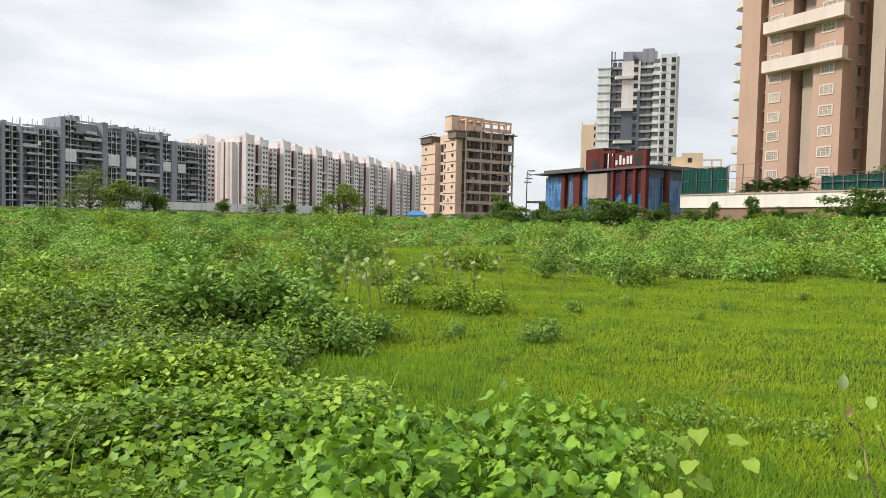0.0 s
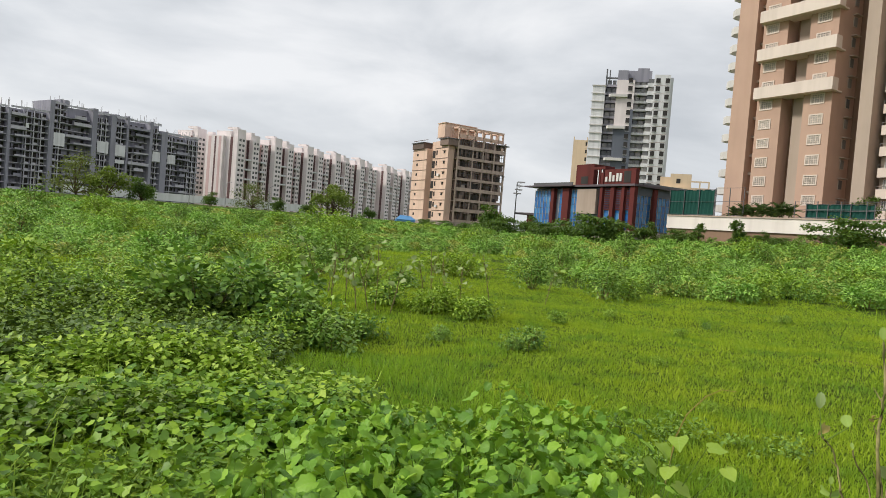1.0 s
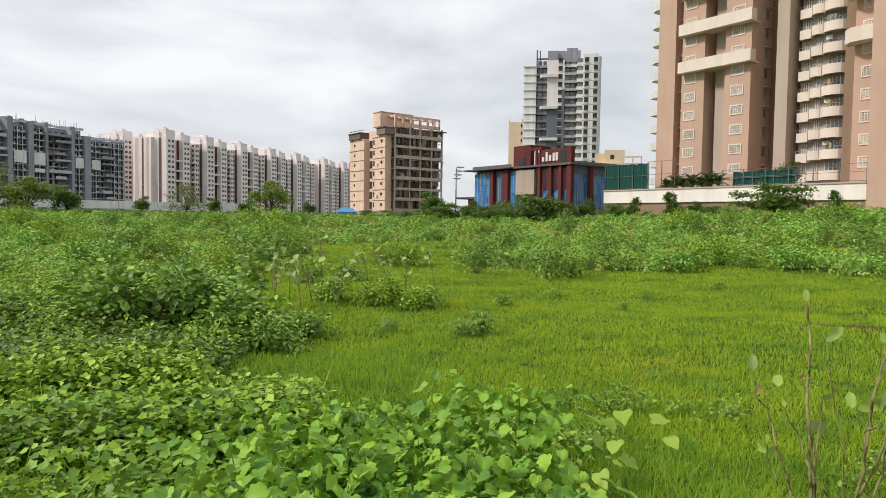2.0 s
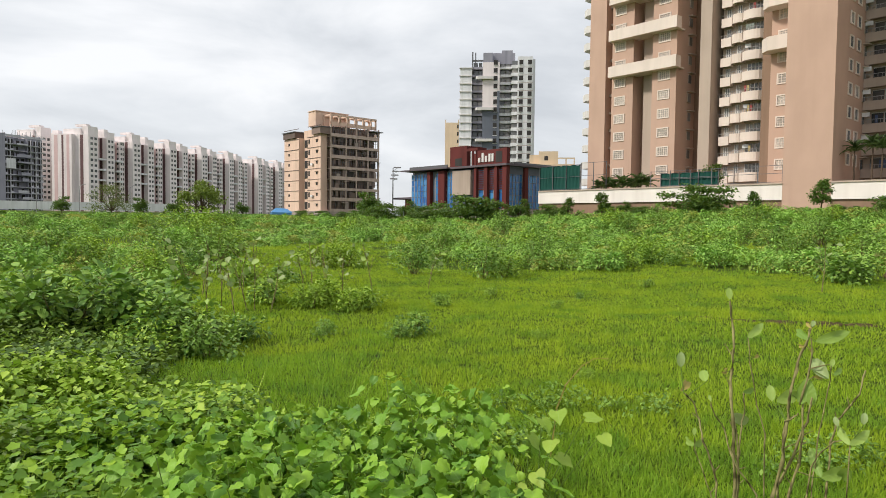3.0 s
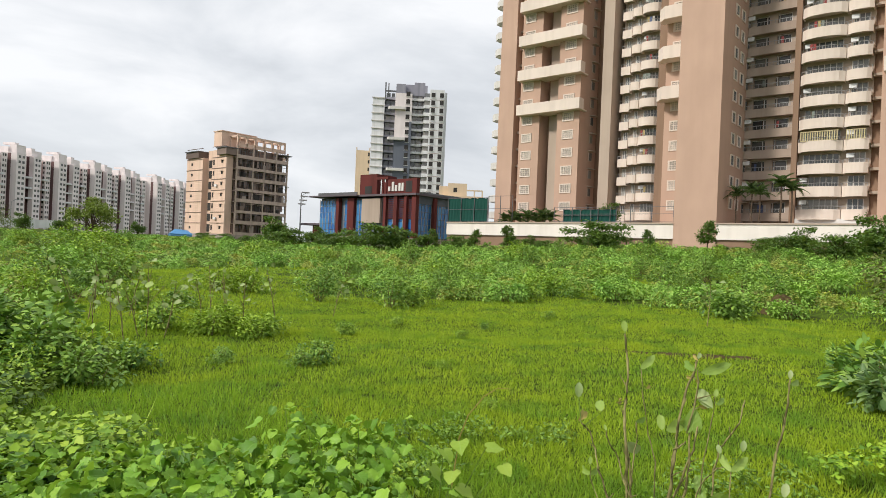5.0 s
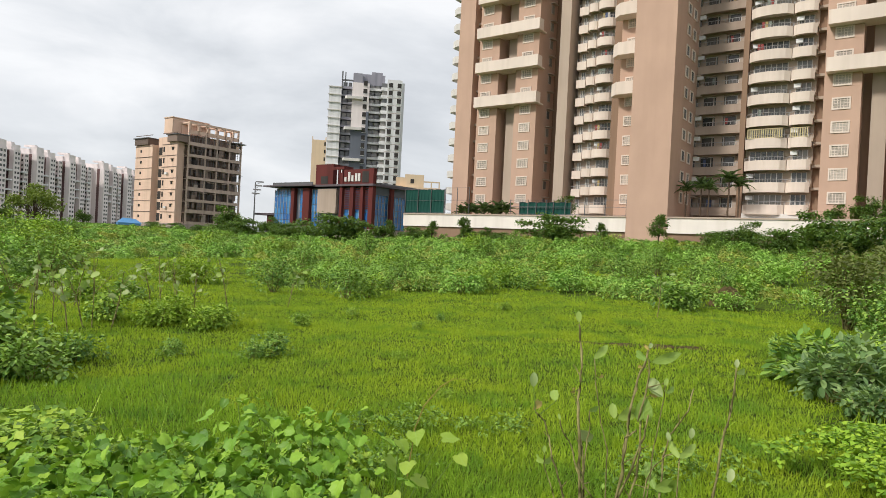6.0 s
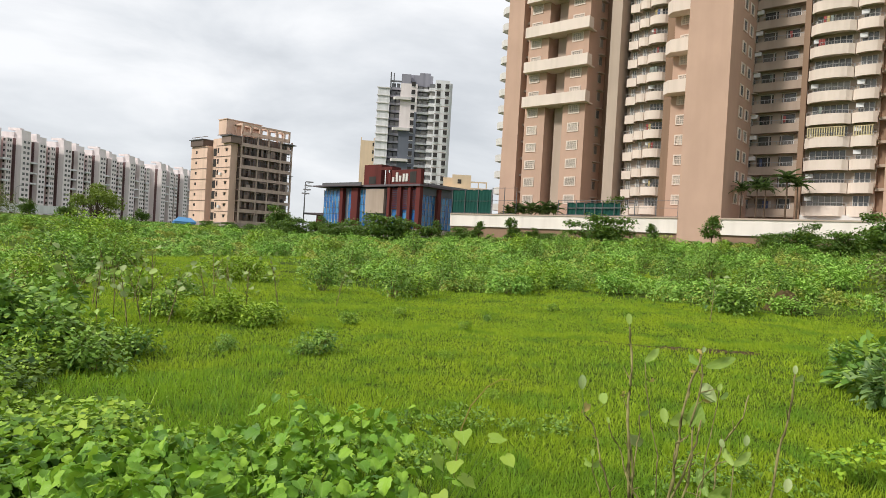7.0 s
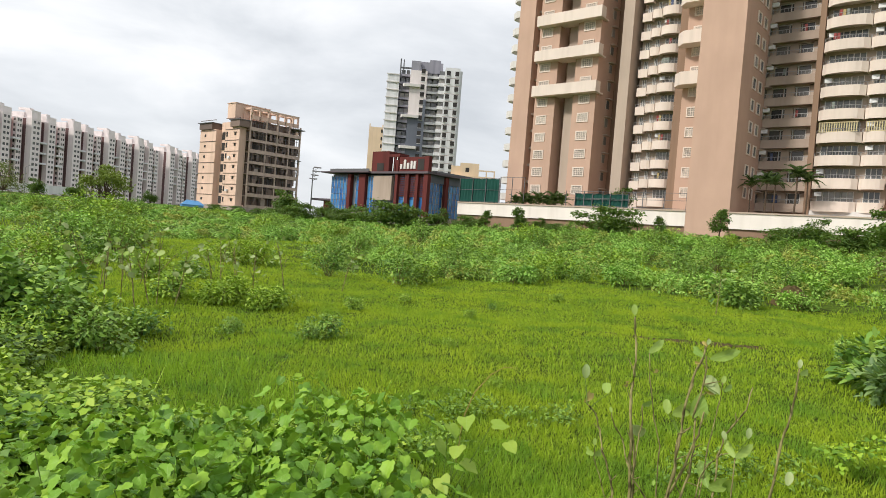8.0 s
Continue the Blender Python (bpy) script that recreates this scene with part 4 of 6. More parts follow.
# ---- unfinished dark blocks and the pink-white row ----
def build_dark_block():
    """Long concrete frame in the making: bays that step, open floors, sheets hung out, rods on the roof."""
    dx, dy = 0.55, 0.835
    ob = thing("unfinished_block", -177.1, 300.2, 4.0, math.degrees(math.atan2(dy, dx)), "long unfinished dark concrete apartment block with open floors", "building site")
    # x runs away along the front, -y faces the field. Bays: p blank pier, g open frame, r recess with long balconies
    F = 2.95
    rnd = random.Random(5)
    bays = [(-46, -44, "p", 35), (-44, -36, "g", 36), (-36, -26, "r", 37), (-26, -23, "g", 36), (-23, -21.5, "p", 36), (-21.5, -15.7, "g", 36), (-15.7, -14.5, "p", 35), (-14.5, -8, "r", 36.4), (-8, 1.3, "g", 36.6), (1.3, 3.4, "p", 41.7), (3.4, 8.8, "g", 41.5), (8.8, 20.9, "r", 41.2),
            (20.9, 23.3, "p", 41.7), (23.3, 30.2, "g", 40.6), (30.2, 32.8, "p", 40.6), (32.8, 38.5, "g", 40.4), (38.5, 39.5, "p", 41.2), (39.5, 51, "r", 40.3), (51, 52.7, "p", 40.8), (52.7, 57.8, "g", 40.4)]
    bays += [(57.8, 61.3, "p", 37), (61.3, 67.3, "g", 36.9), (67.3, 74.7, "r", 36.8), (74.7, 82.5, "g", 37)]
    for k, (x0, x1, kind, H) in enumerate(bays):
        if kind == "p":
            part("pier", Geo().box(x0, x1, -1.6, 14, 0, H), M_DARKCONC, ob, "blank dark concrete pier")
            continue
        st = int(H / F)
        back = 3.4 if kind == "r" else 1.6
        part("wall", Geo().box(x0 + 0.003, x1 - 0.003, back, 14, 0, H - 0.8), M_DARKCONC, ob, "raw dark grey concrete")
        sl, op = Geo(), Geo()
        n = max(2, round((x1 - x0) / 2.7))
        w = (x1 - x0) / n
        for i in range(st):
            z = i * F
            if kind == "g":
                sl.box(x0, x1, -0.9, back, z - 0.16, z + 0.16)
                for q in range(n):
                    x = x0 + q * w
                    op.box(x + 0.5, x + w - 0.15, back - 0.05, back, z + 0.25, z + 2.5)
                    sl.box(x, x + 0.32, -0.8, -0.4, z + 0.16, z + F - 0.16)
                    if rnd.random() < 0.4:
                        sl.box(x + 0.4, x + w * 0.6, -0.5, -0.35, z + 0.16, z + 0.9)
            else:
                sl.box(x0, x1, 1.0, back, z - 0.16, z + 0.16)
                for q in range(n):
                    if rnd.random() < 0.75:
                        op.box(x0 + q * w + 0.4, x0 + q * w + w * (0.45 + 0.4 * rnd.random()), back - 0.05, back, z + 0.4, z + 2.3)
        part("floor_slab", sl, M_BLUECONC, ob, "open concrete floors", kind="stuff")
        # flat dark sheets on the back wall paint in the interior shade
        part("opening", op, M_VOID, ob, "dark sheets painted as the shade in unglazed openings", kind="stuff")
        if kind == "r":
            for i in range(st):
                if i % 3 != 1:
                    z, d = i * F, rnd.choice((0.2, 0.9))
                    a, b = x0 + rnd.choice((0.05, 0.05, (x1 - x0) * 0.3)), x1 - rnd.choice((0.05, 0.05, (x1 - x0) * 0.25))
                    part("balcony", Geo().box(a, b, -1.0 - d, -0.8 - d, z - 0.2, z + rnd.choice((0.6, 1.0, 1.3))).box(a, b, -0.8 - d, 1.0, z - 0.2, z), rnd.choice((M_DARKCONC, M_BLUECONC, M_BLUECONC)), ob, "cantilevered concrete balcony")
        # stubs, parapets and starter bars of the next floor
        for q in range(n):
            x = x0 + q * w
            if rnd.random() < 0.6:
                part("roof_stub", Geo().box(x + 0.1, x + w * (0.3 + 0.5 * rnd.random()), -0.3 + 2 * rnd.random(), 6, H - 0.8, H + 0.4 + 1.9 * rnd.random() ** 2), M_DARKCONC, ob, "unfinished upper wall")
            for u in range(3):
                bx, by = x + w * rnd.random(), rnd.random() * 5
                part("starter_bar", Geo().box(bx, bx + 0.13, by, by + 0.13, H - 0.8, H + 0.8 + rnd.random() * 2.9), M_RAIL, ob)
            part("parapet", Geo().box(x, x + w - 0.1, -0.9, -0.7, H - 0.95, H - 0.2 + 0.5 * rnd.random()), M_BLUECONC, ob)
    for x0, w, z0, h in ((3.6, 4.9, 21.5, 6.0), (23.8, 5.6, 21.2, 5.6), (33.0, 5.2, 20.9, 5.4), (33.2, 4.8, 17.2, 1.9), (53.2, 4.4, 20.8, 5.0), (62.0, 4.6, 20.6, 4.8), (-8.4, 1.4, 27.5, 2.0)):
        part("hung_sheet", Geo().box(x0, x0 + w, -1.30, -1.24, z0, z0 + h), M_GREYWHITE, ob, "pale sheet hung over the front")


build_dark_block()


def build_pink_row():
    base = (-124.5, 386.0)
    ux, uy = 0.427, 0.904
    rz = math.degrees(math.atan2(uy, ux))
    F, n = 2.9, 14
    H = F * n + 0.8
    rnd = random.Random(3)
    for k in range(-1, 7):
        s = k * 34.0 + (8 if k > 4 else 0)
        gx, gy = (base[0] + ux * s, base[1] + uy * s) if k >= 0 else (-152.0, 398.0)
        ob = thing("apartment_row_block", gx, gy, 4.5, rz, "pale pink and white apartment block with maroon strips", "apartment block", "row of pink blocks")
        part("wall", Geo().box(0, 36, 0, 13, 0, H), M_PALE, ob, "pale pinkish white wall")
        for y0, y1, mt in ((1.5, 3.2, M_PINK), (5.2, 6.4, M_MAROON), (9.0, 11.2, M_PINK)):
            part("strip", Geo().box(-0.06, 0, y0, y1, 0, H - 0.4), mt, ob, "coloured vertical strip")
        wins = Geo()
        # wings that stand forward, their blank ends towards the field
        for x0, x1, d, mt in ((2, 9, 9, M_PALE), (9.2, 13, 6, M_PINK), (17, 23, 7.5, M_PALE), (23.2, 27, 4, M_PINK), (30, 34, 5, M_PALE)):
            hh = H - (0.8 if d < 7 else 0)
            part("wing", Geo().box(x0, x1, -d, -0.01, 0, hh), mt, ob, "forward wing")
            part("strip", Geo().box(x0 - 0.06, x0, -d * 0.62, -d * 0.40, 0, hh - 0.3), M_MAROON if x0 in (2, 17) else M_PINK, ob, "dark vertical strip")
            for i in range(n):
                z = i * F + 1.0
                wins.box(x0 + (x1 - x0) * 0.2, x0 + (x1 - x0) * 0.45, -d - 0.05, -d + 0.02, z, z + 1.4)
                wins.box(x0 + (x1 - x0) * 0.6, x0 + (x1 - x0) * 0.85, -d - 0.05, -d + 0.02, z, z + 1.4)
                if d in (6, 4, 5):
                    wins.box(x0 - 0.05, x0 + 0.02, -d * 0.85, -d * 0.58, z, z + 1.4)
        for x0, x1 in ((13.2, 16.8), (27.2, 29.8)):
            for i in range(n):
                wins.box(x0 + 0.4, x1 - 0.4, -0.06, 0.0, i * F + 0.8, i * F + 2.3)
                if i in (6, 8, 10):
                    part("ledge", Geo().box(x0 - 1.5, x1 + 0.5, -7.0, -0.1, i * F - 0.4, i * F + 0.5), M_GREYWHITE, ob, "grey projecting ledge")
        part("window", wins, M_DIMGLASS, ob, "dark small windows", kind="stuff")
        part("roof_tank_room", Geo().box(3, 15, -3, 8, H, H + 3.2).box(4, 11, -7, -3, H, H + 4.6).box(5, 8, -5, 2, H + 4.6, H + 5.8), M_PALE, ob, "rooftop tank room")
        part("roof_tank_room", Geo().box(18, 26, -5, 8, H, H + 3.4).box(19, 22, -4, 0, H + 3.4, H + 4.8), M_PALE, ob, "rooftop tank room")


build_pink_row()

# ---- plants ----
BASIN = [(-1.3, 5.4), (-1.5, 8.6), (-1.6, 11.2), (-3.2, 12.6), (-4.4, 14.8), (-4.2, 18.2), (-2.4, 20.0), (-3.2, 29.0), (-0.6, 38.0), (3.4, 37.0), (3.6, 25.0), (6.3, 22.0), (11.9, 21.6), (12.6, 18.0), (15.2, 17.2),
         (19.2, 15.6), (16.6, 11.6), (12.2, 8.3), (8.8, 6.2), (6.9, 4.8), (5.2, 4.0), (3.6, 2.6), (2.6, 2.0), (1.5, 2.2), (1.4, 3.4), (1.2, 4.6), (-0.2, 5.0)]


def basin(x, y, jitter=1.0):
    """Whether a place lies in the bright short grass, with a ragged edge."""
    r = np.hypot(x, y)
    x = x + jitter * (wave(x, y, 1.3) - 0.5) * (0.5 + 0.06 * r)
    y = y + jitter * (wave(y, x, 1.7) - 0.5) * (0.5 + 0.16 * r)
    inside = np.zeros(np.shape(x), bool)
    n = len(BASIN)
    for i in range(n):
        (x0, y0), (x1, y1) = BASIN[i], BASIN[(i + 1) % n]
        with np.errstate(divide="ignore", invalid="ignore"):
            cross = ((y0 > y) != (y1 > y)) & (x < (x1 - x0) * (y - y0) / (y1 - y0) + x0)
        inside ^= cross
    return inside | (((x + 9.5) / 5.2) ** 2 + ((y - 15.8) / 2.3) ** 2 < 1)


def in_sector(n, r0, r1, a0=-46.0, a1=68.0):
    """Places spread over the field, thinning out with distance."""
    r = r0 * (r1 / r0) ** rng.random(n)
    a = np.radians(a0 + (a1 - a0) * rng.random(n))
    return r * np.sin(a), r * np.cos(a), r


SOIL = [(7.2, 10.7, 0.30, 0.13), (7.62, 10.35, 0.30, 0.15), (8.1, 9.95, 0.30, 0.22), (8.5, 9.5, 0.34, 0.27), (8.9, 9.05, 0.26, 0.18)]


def bare(x, y):
    b = np.zeros(np.shape(x), bool)
    for sx, sy, a, w in SOIL:
        dx, dy = x - sx, y - sy
        u, v = 0.8 * dx - 0.6 * dy, 0.6 * dx + 0.8 * dy
        b |= (u / a) ** 2 + (v / w) ** 2 < 0.25 + 0.9 * wave(x, y, 0.4)
    return b


def build_grass():
    def lush(x, y, r):
        """Taller and greener grass near the broad leaves, with a ragged edge."""
        return r + 3.2 * (wave(x, y, 1.5) - 0.5) + 2.0 * (wave(x, y, 0.5) - 0.5) < 5.6 + 2.6 * (x < 1.2)
    for name, n, r0, r1, kind, mat, label in (("grass", 330000, 2.6, 14, 0, L_GRASS, "bright yellow-green short grass over the basin"),
                                              ("lush_grass", 200000, 2.4, 10, 1, L_LUSH, "fuller green grass beside the broad leaves"),
                                              ("distant_grass", 400000, 13, 42, 0, L_GRASS, "bright short grass at the far end of the basin"),
                                              ("meadow_grass", 60000, 3.2, 42, 2, L_GRASS, "longer grass between the weeds")):
        x, y, r = in_sector(n, r0, r1)
        b = basin(x, y)
        if kind == 2:
            keep = ~b
        else:
            keep = (b | (wave(x, y, 3.0) > 0.72)) & ~(bare(x, y) & (rng.random(n) < 0.72)) & (lush(x, y, r) == (kind == 1))
        x, y, r = x[keep], y[keep], r[keep]
        n = len(x)
        h = (0.045 + 0.06 * rng.random(n) + 0.17 * (0.5 * wave(x, y, 0.45) ** 2 + 0.6 * wave(x, y, 0.17) ** 2) * rng.random(n)) * (0.6, 0.85, 1.3)[kind] * (1 + 0.016 * r)
        h = np.where(rng.random(n) < 0.02, h * 1.7, h)
        w = (0.0020 + 0.0009 * r) * (0.6 + 0.7 * rng.random(n))
        rot = turns(rng.random(n) * 6.2832, rng.normal(0, 0.42, n), rng.normal(0, 0.38, n))
        pos = np.stack([x, y, lie(x, y) - 0.01], 1)
        size = np.stack([w, h * (0.5 + rng.random(n)), h], 1)
        v, t = scattered(LEAF_SPEAR if r0 > 10 else BLADE, pos, rot, size)
        tagged(new(name, arrays_mesh(name, v, t, mat)), label, "grass", kind="stuff")


build_grass()


def leaf_cloud(x, y, z, R, H, per, size, template, low=0.2, droop=0.0, loose=1.0):
    """Leaves of many low plants at once: per leaves each, size in metres."""
    n = len(x)
    i = np.repeat(np.arange(n), per)
    m = len(i)
    h = low + (1 - low) * rng.random(m) ** (0.7 * loose)
    a = rng.random(m) * 6.2832
    rad = R[i] * np.sqrt(rng.random(m)) * (1.15 - 0.55 * h)
    pos = np.stack([x[i] + rad * np.sin(a), y[i] + rad * np.cos(a), z[i] + H[i] * h], 1)
    rot = turns(-a + rng.normal(0, 0.6, m), rng.normal(-0.05 - droop, 0.5 * loose, m), rng.normal(0, 0.42 * loose, m))
    return scattered(template, pos, rot, size[i] * (0.65 + 0.7 * rng.random(m)))


def weed_height(x, y, r):
    base = 0.22 + 0.30 * step((r - 5) / 9) + 0.35 * step((r - 16) / 14)
    lump = 0.35 + 1.1 * wave(x, y, 2.2 + 0) ** 1.3 + 0.5 * (wave(x, y, 6.0) - 0.4)
    return base * np.clip(lump, 0.25, 1.7)


def build_weeds():
    x, y, r = in_sector(11500, 3.4, 15)
    az = np.degrees(np.arctan2(x, y))
    near_patch = (az > -14) & (r < 4.6) & (x < 1.8)
    keep = ~basin(x, y, 1.0 + 0.9 * rng.random(len(x))) & ~near_patch & (rng.random(len(x)) < np.where(wave(x, y, 1.9) > 0.60, 0.22, 1.0)) & ((az < 30) | ((r > 9.5) & (rng.random(len(x)) < 0.5)))
    x, y, r, az = x[keep], y[keep], r[keep], az[keep]
    # left-hand stretch that gets the olive leaves with shade in their colour
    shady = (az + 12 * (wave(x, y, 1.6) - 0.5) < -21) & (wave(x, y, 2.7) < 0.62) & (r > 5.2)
    for name, m, mat, label in (("weeds", ~shady, L_WEED, "dense low green weeds round the short grass"), ("dull_weeds", shady, L_SHADY, "dull olive green weeds in low tangled heaps, shade in their colour")):
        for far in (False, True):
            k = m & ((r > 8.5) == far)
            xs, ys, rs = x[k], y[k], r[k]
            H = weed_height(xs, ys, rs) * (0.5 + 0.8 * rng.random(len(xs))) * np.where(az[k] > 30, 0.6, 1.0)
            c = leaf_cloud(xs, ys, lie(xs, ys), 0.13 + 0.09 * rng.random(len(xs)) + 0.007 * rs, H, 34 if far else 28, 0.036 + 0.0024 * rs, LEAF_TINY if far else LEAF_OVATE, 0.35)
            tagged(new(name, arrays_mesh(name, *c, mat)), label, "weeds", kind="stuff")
    def beyond(n, r0):
        x, y, r = in_sector(n, r0, 125)
        gap = (wave(x, y, 4.5) < 0.30 + 0.28 * wave(x, y, 1.6)) & (r < 24 + 22 * wave(x, y, 9.0))
        keep = ~basin(x, y) & (0.866 * x + 0.5 * y < 89.5) & ~gap
        return x[keep], y[keep], r[keep]
    # low fill between the clumps, coloured darker to paint shade in the gaps
    x, y, r = beyond(9000, 20)
    c = leaf_cloud(x, y, lie(x, y), 0.22 + 0.15 * rng.random(len(x)) + 0.010 * r, 0.2 * weed_height(x, y, r), 14, 0.050 + 0.0024 * r, LEAF_TRI, 0.12)
    tagged(new("far_weeds", arrays_mesh("far_weeds", *c, L_UNDER)), "low green weeds covering the field to the buildings", "weeds", kind="stuff")
    # clumps: several leafy shoots each, leaves facing outwards and up, dark gaps between the shoots
    for name, count, mat, grow, label in (("weed_clumps", 2200, L_FAR, 1.0, "rounded clumps of waist-high green weeds"), ("dark_weed_clumps", 420, L_DARK, 1.15, "dark green clumps of leafy weeds"),
                                          ("pale_weed_clumps", 800, L_YELLOW, 0.8, "yellowish green clumps of weeds"), ("russet_weed_clumps", 700, L_RUSSET, 0.95, "reddish brown half-dry clumps of weeds")):
        x, y, r = beyond(count, 9.5)
        if mat is L_RUSSET:
            az = np.degrees(np.arctan2(x, y))
            spot = (np.abs(az - 47) < 5) & (np.abs(r - 26) < 8) | (np.abs(az + 13) < 9) & (np.abs(r - 27) < 9) & (wave(x, y, 3.0) > 0.5)
            x, y, r = x[spot], y[spot], r[spot]
        n = len(x)
        tall = 0.22 + 0.85 * wave(x, y, 4.0) ** 1.5 + 0.8 * rng.random(n) ** 3
        H = 0.70 * grow * tall * (0.30 + 0.60 * step((r - 9) / 18)) * (0.68 + 0.32 * step((np.degrees(np.arctan2(x, y)) + 4) / 14))
        R = (0.26 + 0.42 * rng.random(n) ** 1.6) * (1 + 0.013 * r)
        shoots, per = 6, 50
        j = np.repeat(np.arange(n), shoots)
        q = len(j)
        sa, sr = rng.random(q) * 6.2832, np.sqrt(rng.random(q))
        sx, sy = x[j] + R[j] * sr * np.sin(sa), y[j] + R[j] * sr * np.cos(sa)
        sh = H[j] * (1.1 - 0.55 * sr ** 2) * (0.7 + 0.5 * rng.random(q))
        sw = R[j] * (0.26 + 0.16 * rng.random(q))
        i = np.repeat(np.arange(q), per)
        m = len(i)
        a, up = rng.random(m) * 6.2832, rng.random(m) ** 0.65
        wide = np.sqrt(np.clip(1.02 - up ** 2.2, 0, 1)) * (0.75 + 0.35 * rng.random(m))
        pos = np.stack([sx[i] + sw[i] * wide * np.sin(a), sy[i] + sw[i] * wide * np.cos(a), lie(sx, sy)[i] + sh[i] * (0.08 + 0.95 * up)], 1)
        rot = turns(-a + rng.normal(0, 0.5, m), (up - 0.55) * 1.3 + rng.normal(0.1, 0.35, m), rng.normal(0, 0.35, m))
        c = scattered(LEAF_TRI, pos, rot, (0.046 + 0.0022 * r)[j][i] * (0.6 + 0.8 * rng.random(m)))
        tagged(new(name, arrays_mesh(name, *c, mat)), label, "weeds", kind="stuff")


build_weeds()


def bush_parts(R, H, leaves, size, template, leaf_mat, seed, stems=7, open_top=0.0):
    """Foliage and stems of a shrub with an uneven, lumpy outline."""
    g = np.random.default_rng(seed)
    lumps = 9
    la = g.random(lumps) * 6.2832
    lr = R * 0.62 * np.sqrt(g.random(lumps))
    lx, ly, lz = lr * np.sin(la), lr * np.cos(la), H * (0.28 + 0.5 * g.random(lumps)) * (1.05 - 0.45 * lr / R)
    lrad = np.minimum(R * 0.55, H * 0.5) * (0.5 + 0.5 * g.random(lumps))
    k = g.integers(0, lumps, leaves)
    d = g.normal(0, 1, (leaves, 3))
    d /= np.linalg.norm(d, axis=1)[:, None]
    q = (0.62 + 0.45 * g.random(leaves) ** 0.8)[:, None] * lrad[k][:, None]
    pos = np.stack([lx[k], ly[k], lz[k]], 1) + d * q
    pos[:, 2] = np.clip(pos[:, 2], 0.03 * H, None)
    a = np.arctan2(d[:, 0], d[:, 1])
    rot = turns(-a + g.normal(0, 0.5, leaves), d[:, 2] * 0.6 + g.normal(-0.1, 0.4, leaves), g.normal(0, 0.4, leaves))
    fo = arrays_mesh("foliage", *scattered(template, pos, rot, size * (0.6 + 0.8 * g.random(leaves))), leaf_mat)
    st = []
    for i in range(stems):
        j = i % lumps
        st.append(Geo().tube([(0.1 * lx[j], 0.1 * ly[j], -0.05), (0.5 * lx[j], 0.5 * ly[j], 0.55 * lz[j]), (lx[j], ly[j], lz[j] + 0.6 * lrad[j])], [0.012 + 0.008 * H, 0.010 + 0.004 * H, 0.004], 5).mesh("stem", M_STALK))
    return fo, st


def bush(name, meshes, x, y, label, category="bush", group="", rz=0.0, s=1.0):
    ob = thing(name, x, y, float(lie(x, y)), rz, label, category, group, s)
    part("foliage", meshes[0], None, ob)
    for me in meshes[1]:
        part("stem", me, None, ob)
    return ob


DARK_BUSH = [bush_parts(1.3, 1.1, 1500, 0.13, LEAF_OVATE, L_DARK, 11), bush_parts(0.8, 0.8, 800, 0.11, LEAF_OVATE, L_DARK, 12), bush_parts(1.0, 0.9, 1000, 0.12, LEAF_OVATE, L_WEED, 13)]
FINE_BUSH = [bush_parts(0.9, 1.4, 1100, 0.10, LEAF_TINY, L_DARK, 21, 9), bush_parts(1.1, 1.0, 1200, 0.11, LEAF_TINY, L_WEED, 22, 9), bush_parts(1.4, 0.8, 1200, 0.12, LEAF_TINY, L_FAR, 23, 9)]
for x, y, k, s in ((14.1, 15.2, 0, 0.8), (14.9, 15.5, 1, 0.8), (-3.3, 9.8, 0, 1.0), (-2.2, 10.3, 0, 0.85), (-1.7, 9.2, 1, 0.9), (-6.0, 8.6, 2, 0.7), (-1.2, 8.4, 1, 0.6), (-4.6, 12.4, 2, 0.8), (-8.6, 13.5, 2, 0.9)):
    bush("leafy_bush", DARK_BUSH[k], x, y, "dark green leafy bush in the weeds", group="dark leafy bushes", rz=57 * x + 31 * y, s=s)
for x, y, k, s in ((-0.9, 9.7, 1, 0.45), (1.55, 9.6, 1, 0.42), (1.25, 9.4, 1, 0.3), (0.1, 13.0, 2, 0.5), (0.9, 12.6, 2, 0.45), (-0.7, 13.4, 2, 0.6), (0.5, 13.6, 2, 0.55), (1.2, 13.0, 2, 0.45), (-1.5, 17.6, 2, 0.7), (-0.6, 18.0, 1, 0.6), (0.2, 9.9, 1, 0.3), (2.6, 13.2, 2, 0.3), (4.3, 15.0, 2, 0.24), (5.0, 12.6, 2, 0.2), (6.2, 14.2, 1, 0.2), (3.3, 9.0, 2, 0.16), (8.6, 15.6, 2, 0.26), (3.0, 6.6, 2, 0.14)):
    bush("low_tuft", DARK_BUSH[k], x, y, "small leafy tuft standing in short grass", "plant", "leafy tufts", rz=57 * x + 31 * y, s=s)
